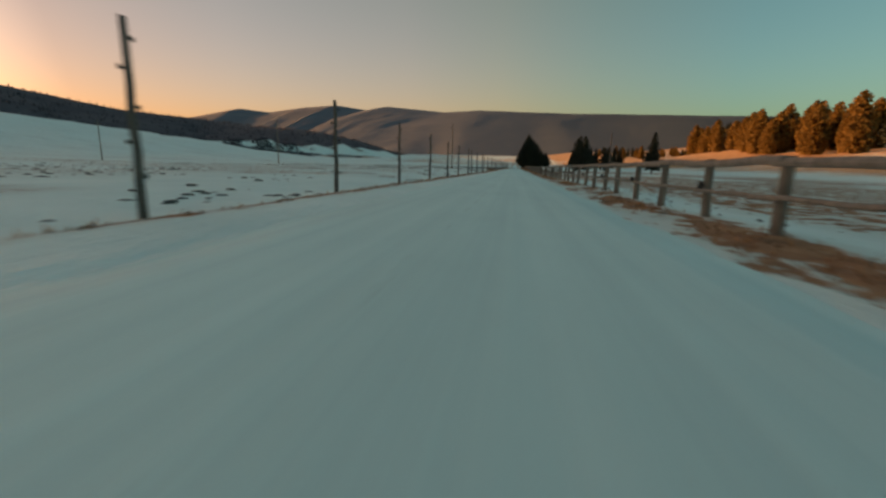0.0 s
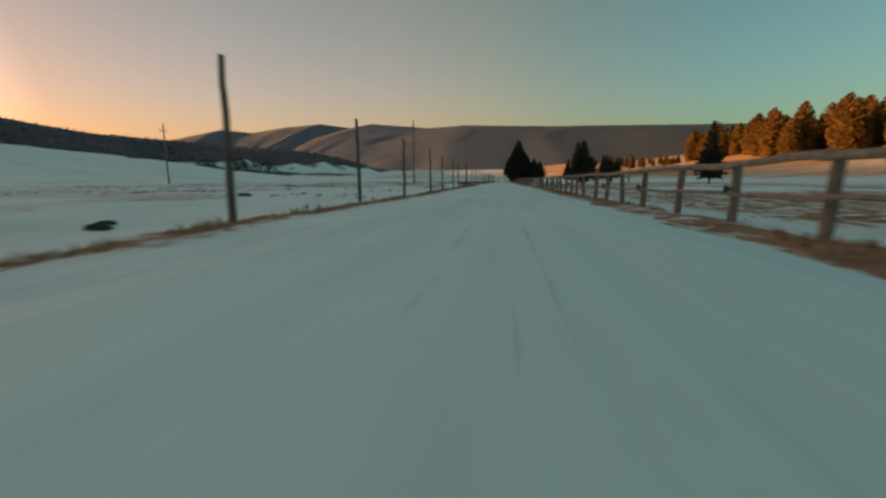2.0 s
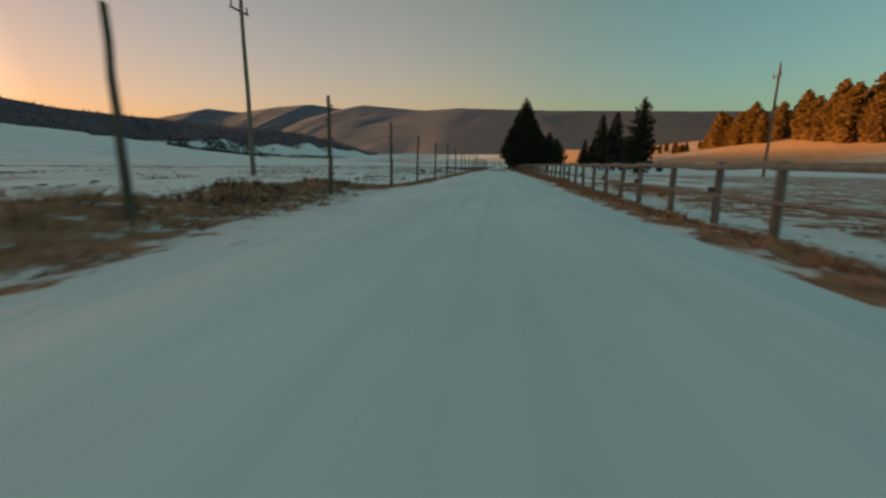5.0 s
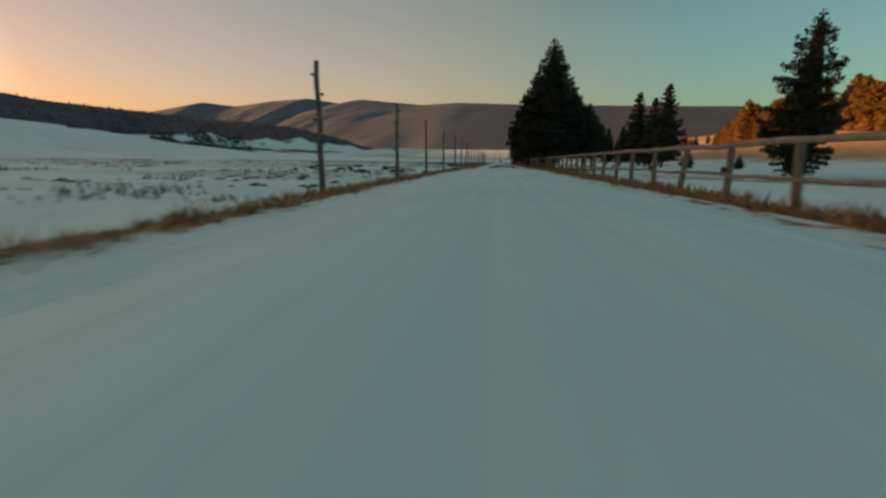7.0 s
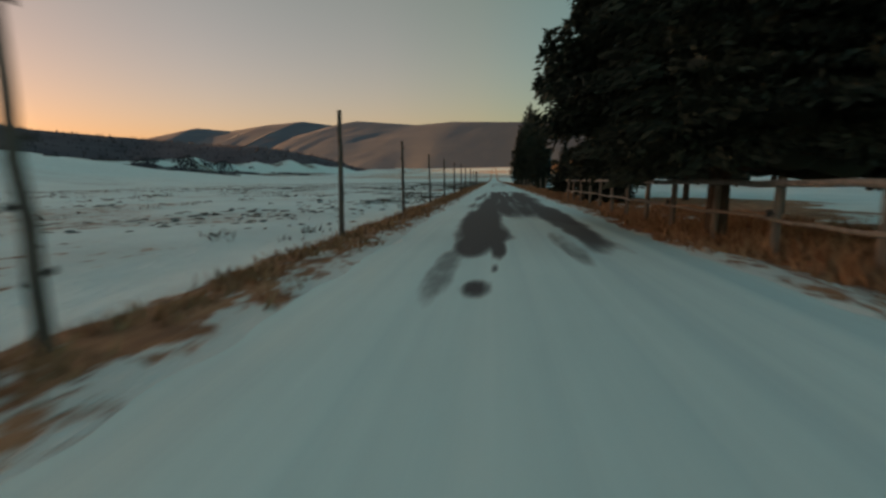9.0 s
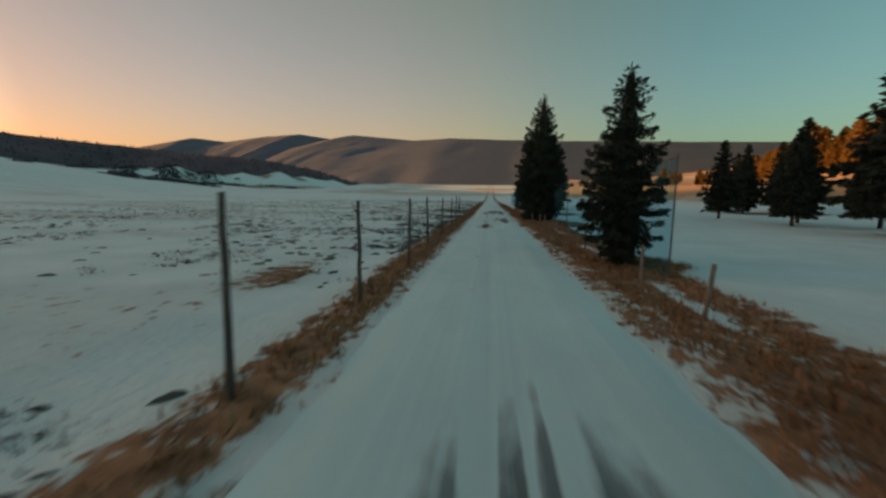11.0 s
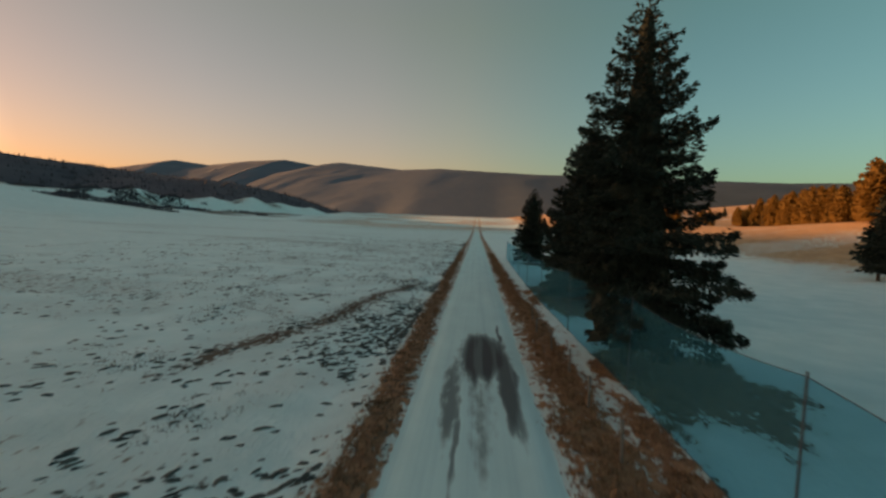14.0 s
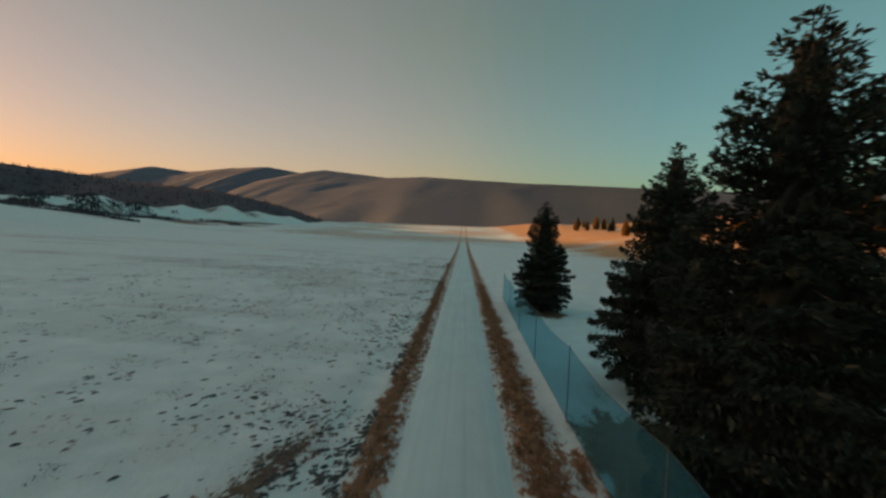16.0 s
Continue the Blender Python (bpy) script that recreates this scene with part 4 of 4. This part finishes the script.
def earth_clods(X, Y, size, mat, seed):
    """Low uneven lumps of earth and frozen grass, each a faceted dome."""
    rng = np.random.default_rng(seed)
    n, seg = len(X), 9
    turn = rng.normal(0.8, 0.35, n)
    long, wide, high = size, size * rng.uniform(0.3, 0.6, n), size * rng.uniform(0.16, 0.34, n)
    base = land(X, Y)
    V = np.zeros((n, 2 * seg + 1, 3))
    for j in range(seg):
        a = 2 * math.pi * j / seg
        for lev, (rr, zz) in enumerate(((1.0, -0.25), (0.66, 0.7))):
            k = rng.uniform(0.30, 1.35, n) * rr
            u, w = math.cos(a) * long * k, math.sin(a) * wide * k
            V[:, lev * seg + j] = np.stack([X + u * np.sin(turn) + w * np.cos(turn), Y + u * np.cos(turn) - w * np.sin(turn), base + high * zz * rng.uniform(0.7, 1.2, n)], 1)
    V[:, -1] = np.stack([X, Y, base + high], 1)
    ring = np.array([f for j in range(seg) for f in ((j, (j + 1) % seg, seg + j), ((j + 1) % seg, seg + (j + 1) % seg, seg + j), (seg + j, seg + (j + 1) % seg, 2 * seg))])
    F = (np.arange(n)[:, None, None] * (2 * seg + 1) + ring[None]).reshape(-1, 3)
    return tagged(mesh_object("earth_clods", V.reshape(-1, 3), F, mat), "dark clods of earth and frozen grass strewn over the snow", "clods", kind="stuff")


def far_woods(name, X, Y, Z, size, mat, label, seed):
    """Many small conifers joined in one mesh."""
    rng = np.random.default_rng(seed)
    n, seg = len(X), 5
    h = size * rng.uniform(0.6, 1.25, n)
    r = h * rng.uniform(0.18, 0.27, n)
    ang = np.arange(seg) * 2 * math.pi / seg
    V = np.zeros((n, seg * 2 + 1, 3))
    for j in range(seg):
        for lev, (rr, zz) in enumerate(((1.0, 0.05), (0.55, 0.5))):
            k = rng.uniform(0.7, 1.2, n)
            V[:, lev * seg + j] = np.stack([X + np.cos(ang[j]) * r * rr * k, Y + np.sin(ang[j]) * r * rr * k, Z + h * zz], 1)
    V[:, -1] = np.stack([X + rng.normal(0, 0.3, n), Y, Z + h], 1)
    base = np.array([f for j in range(seg) for f in ((j, (j + 1) % seg, seg + j), ((j + 1) % seg, seg + (j + 1) % seg, seg + j), (seg + j, seg + (j + 1) % seg, 2 * seg))])
    F = (np.arange(n)[:, None, None] * (2 * seg + 1) + base[None]).reshape(-1, 3)
    return tagged(mesh_object(name, V.reshape(-1, 3), F, mat), label, "wood", kind="stuff")


rng = np.random.default_rng(91)
cand = np.stack([np.concatenate([-4.3 - 60 * rng.random(140000) ** 1.6, rng.uniform(-4.0, -2.5, 4000), rng.uniform(2.6, 5.2, 6000)]), rng.uniform(0, 400, 150000)], 1)
cx, cy = cand.T
lumps = fbm(cx / 3.5, cy / 4.5, 93, 4)
late = ramp(180, 205, cy)
chance = 0.16 * ramp(0.52, 0.66, lumps) * (1 - late) + late * (0.05 + 0.70 * ramp(0.46, 0.60, lumps)) * (0.17 + 0.83 * np.exp(-(-cx - 4.3) / 5.0)) * (1 - 0.45 * ramp(265, 290, cy))
for px, py, rx, ry in ((-6.3, 76.5, 2.5, 3.5), (-10.0, 157.0, 6.0, 7.0), (-6.2, 249.0, 3.0, 14.0)):
    chance = np.maximum(chance, np.interp(py, [140, 157, 249], [0.6, 0.25, 0.95]) * np.clip(1.3 - np.hypot((cx - px) / rx, (cy - py) / ry), 0, 1) * ramp(0.40, 0.55, lumps))
near_edge = cx > -4.3
chance = np.where(near_edge, 0.5 * late, chance)
chance = np.where(cx > 0, 0.55 * ramp(0.42, 0.58, lumps) * (1 - ramp(130, 150, cy)), chance)
pick = cand[rng.random(len(cand)) < chance]
earth_clods(pick[:, 0], pick[:, 1], rng.uniform(0.08, 0.31, len(pick)) * np.where(pick[:, 0] > -4.3, 0.45, 1.0) * np.interp(pick[:, 1], [150, 195], [0.62, 1.0]), CLOD, 92)


def molehill(width, seed):
    """A low crumbling heap of dark earth pushed up through the snow."""
    rng = random.Random(seed)
    bm = bmesh.new()
    bmesh.ops.create_icosphere(bm, subdivisions=3, radius=1.0)
    for v in bm.verts:
        k = 0.72 + 0.5 * noise.noise(v.co * 2.1 + Vector((seed, 0, 0))) + 0.22 * noise.noise(v.co * 6.0 + Vector((0, seed, 0)))
        v.co = Vector((v.co.x * width * 0.62 * k, v.co.y * width * 0.5 * k, max(-0.06, v.co.z * width * 0.34 * k)))
    hill = tagged(part("molehill", bm, EARTH), "low crumbling molehill of dark earth in the snow", "molehill", "molehills on the meadow")
    return hill, rng.uniform(0, 6)


for k, (x, y, w) in enumerate(((-6.45, 134.4, 0.5), (-6.0, 134.8, 0.5), (-7.66, 137.2, 0.5), (-4.6, 134.1, 0.36), (-8.1, 139.0, 0.4), (-8.76, 145.4, 0.6), (-11.2, 142.9, 0.6), (-12.7, 146.8, 0.7), (-8.7, 142.8, 0.55), (-10.5, 138.7, 0.5),
                               (-9.6, 144.6, 0.5), (-7.2, 131.2, 0.5), (-9.3, 133.8, 0.55), (-11.9, 136.0, 0.6), (-5.5, 37.4, 0.36), (-5.9, 37.9, 0.26), (-9.5, 47.0, 0.5))):
    heap, spin = molehill(w, k + 3)
    heap.matrix_world = at_place(x, y, spin)

rng = np.random.default_rng(55)
pts = []
for k in range(9000):
    i, j = rng.integers(1, 17), rng.integers(0, HX.shape[1])
    if HY[i, j] > 640 and HZ[i, j] > land(HX[i, j], HY[i, j]) + 2:
        pts.append((HX[i, j] + rng.normal(0, 9), HY[i, j] + rng.normal(0, 9), HZ[i, j] - 3))
pts = np.array(pts)
far_woods("hill_forest", pts[:, 0], pts[:, 1], pts[:, 2], 8.0, HAZED_SPRUCE, "dense dark conifer forest covering the hill", 56)
bx, by = rng.uniform(-620, -290, 26000), rng.uniform(650, 860, 26000)
foot = fbm(bx / 42, by / 26, 57, 3) + 0.10 * ramp(-380, -470, bx) - 0.06 * ramp(-400, -340, bx)
thick = foot + rng.normal(0, 0.02, len(bx)) > 0.62
bx, by = bx[thick], by[thick]
far_woods("brush_wood", bx, by, land(bx, by) - 0.6, 3.3, HAZED_SPRUCE, "dark brush and young conifers scattered below the hill", 58)
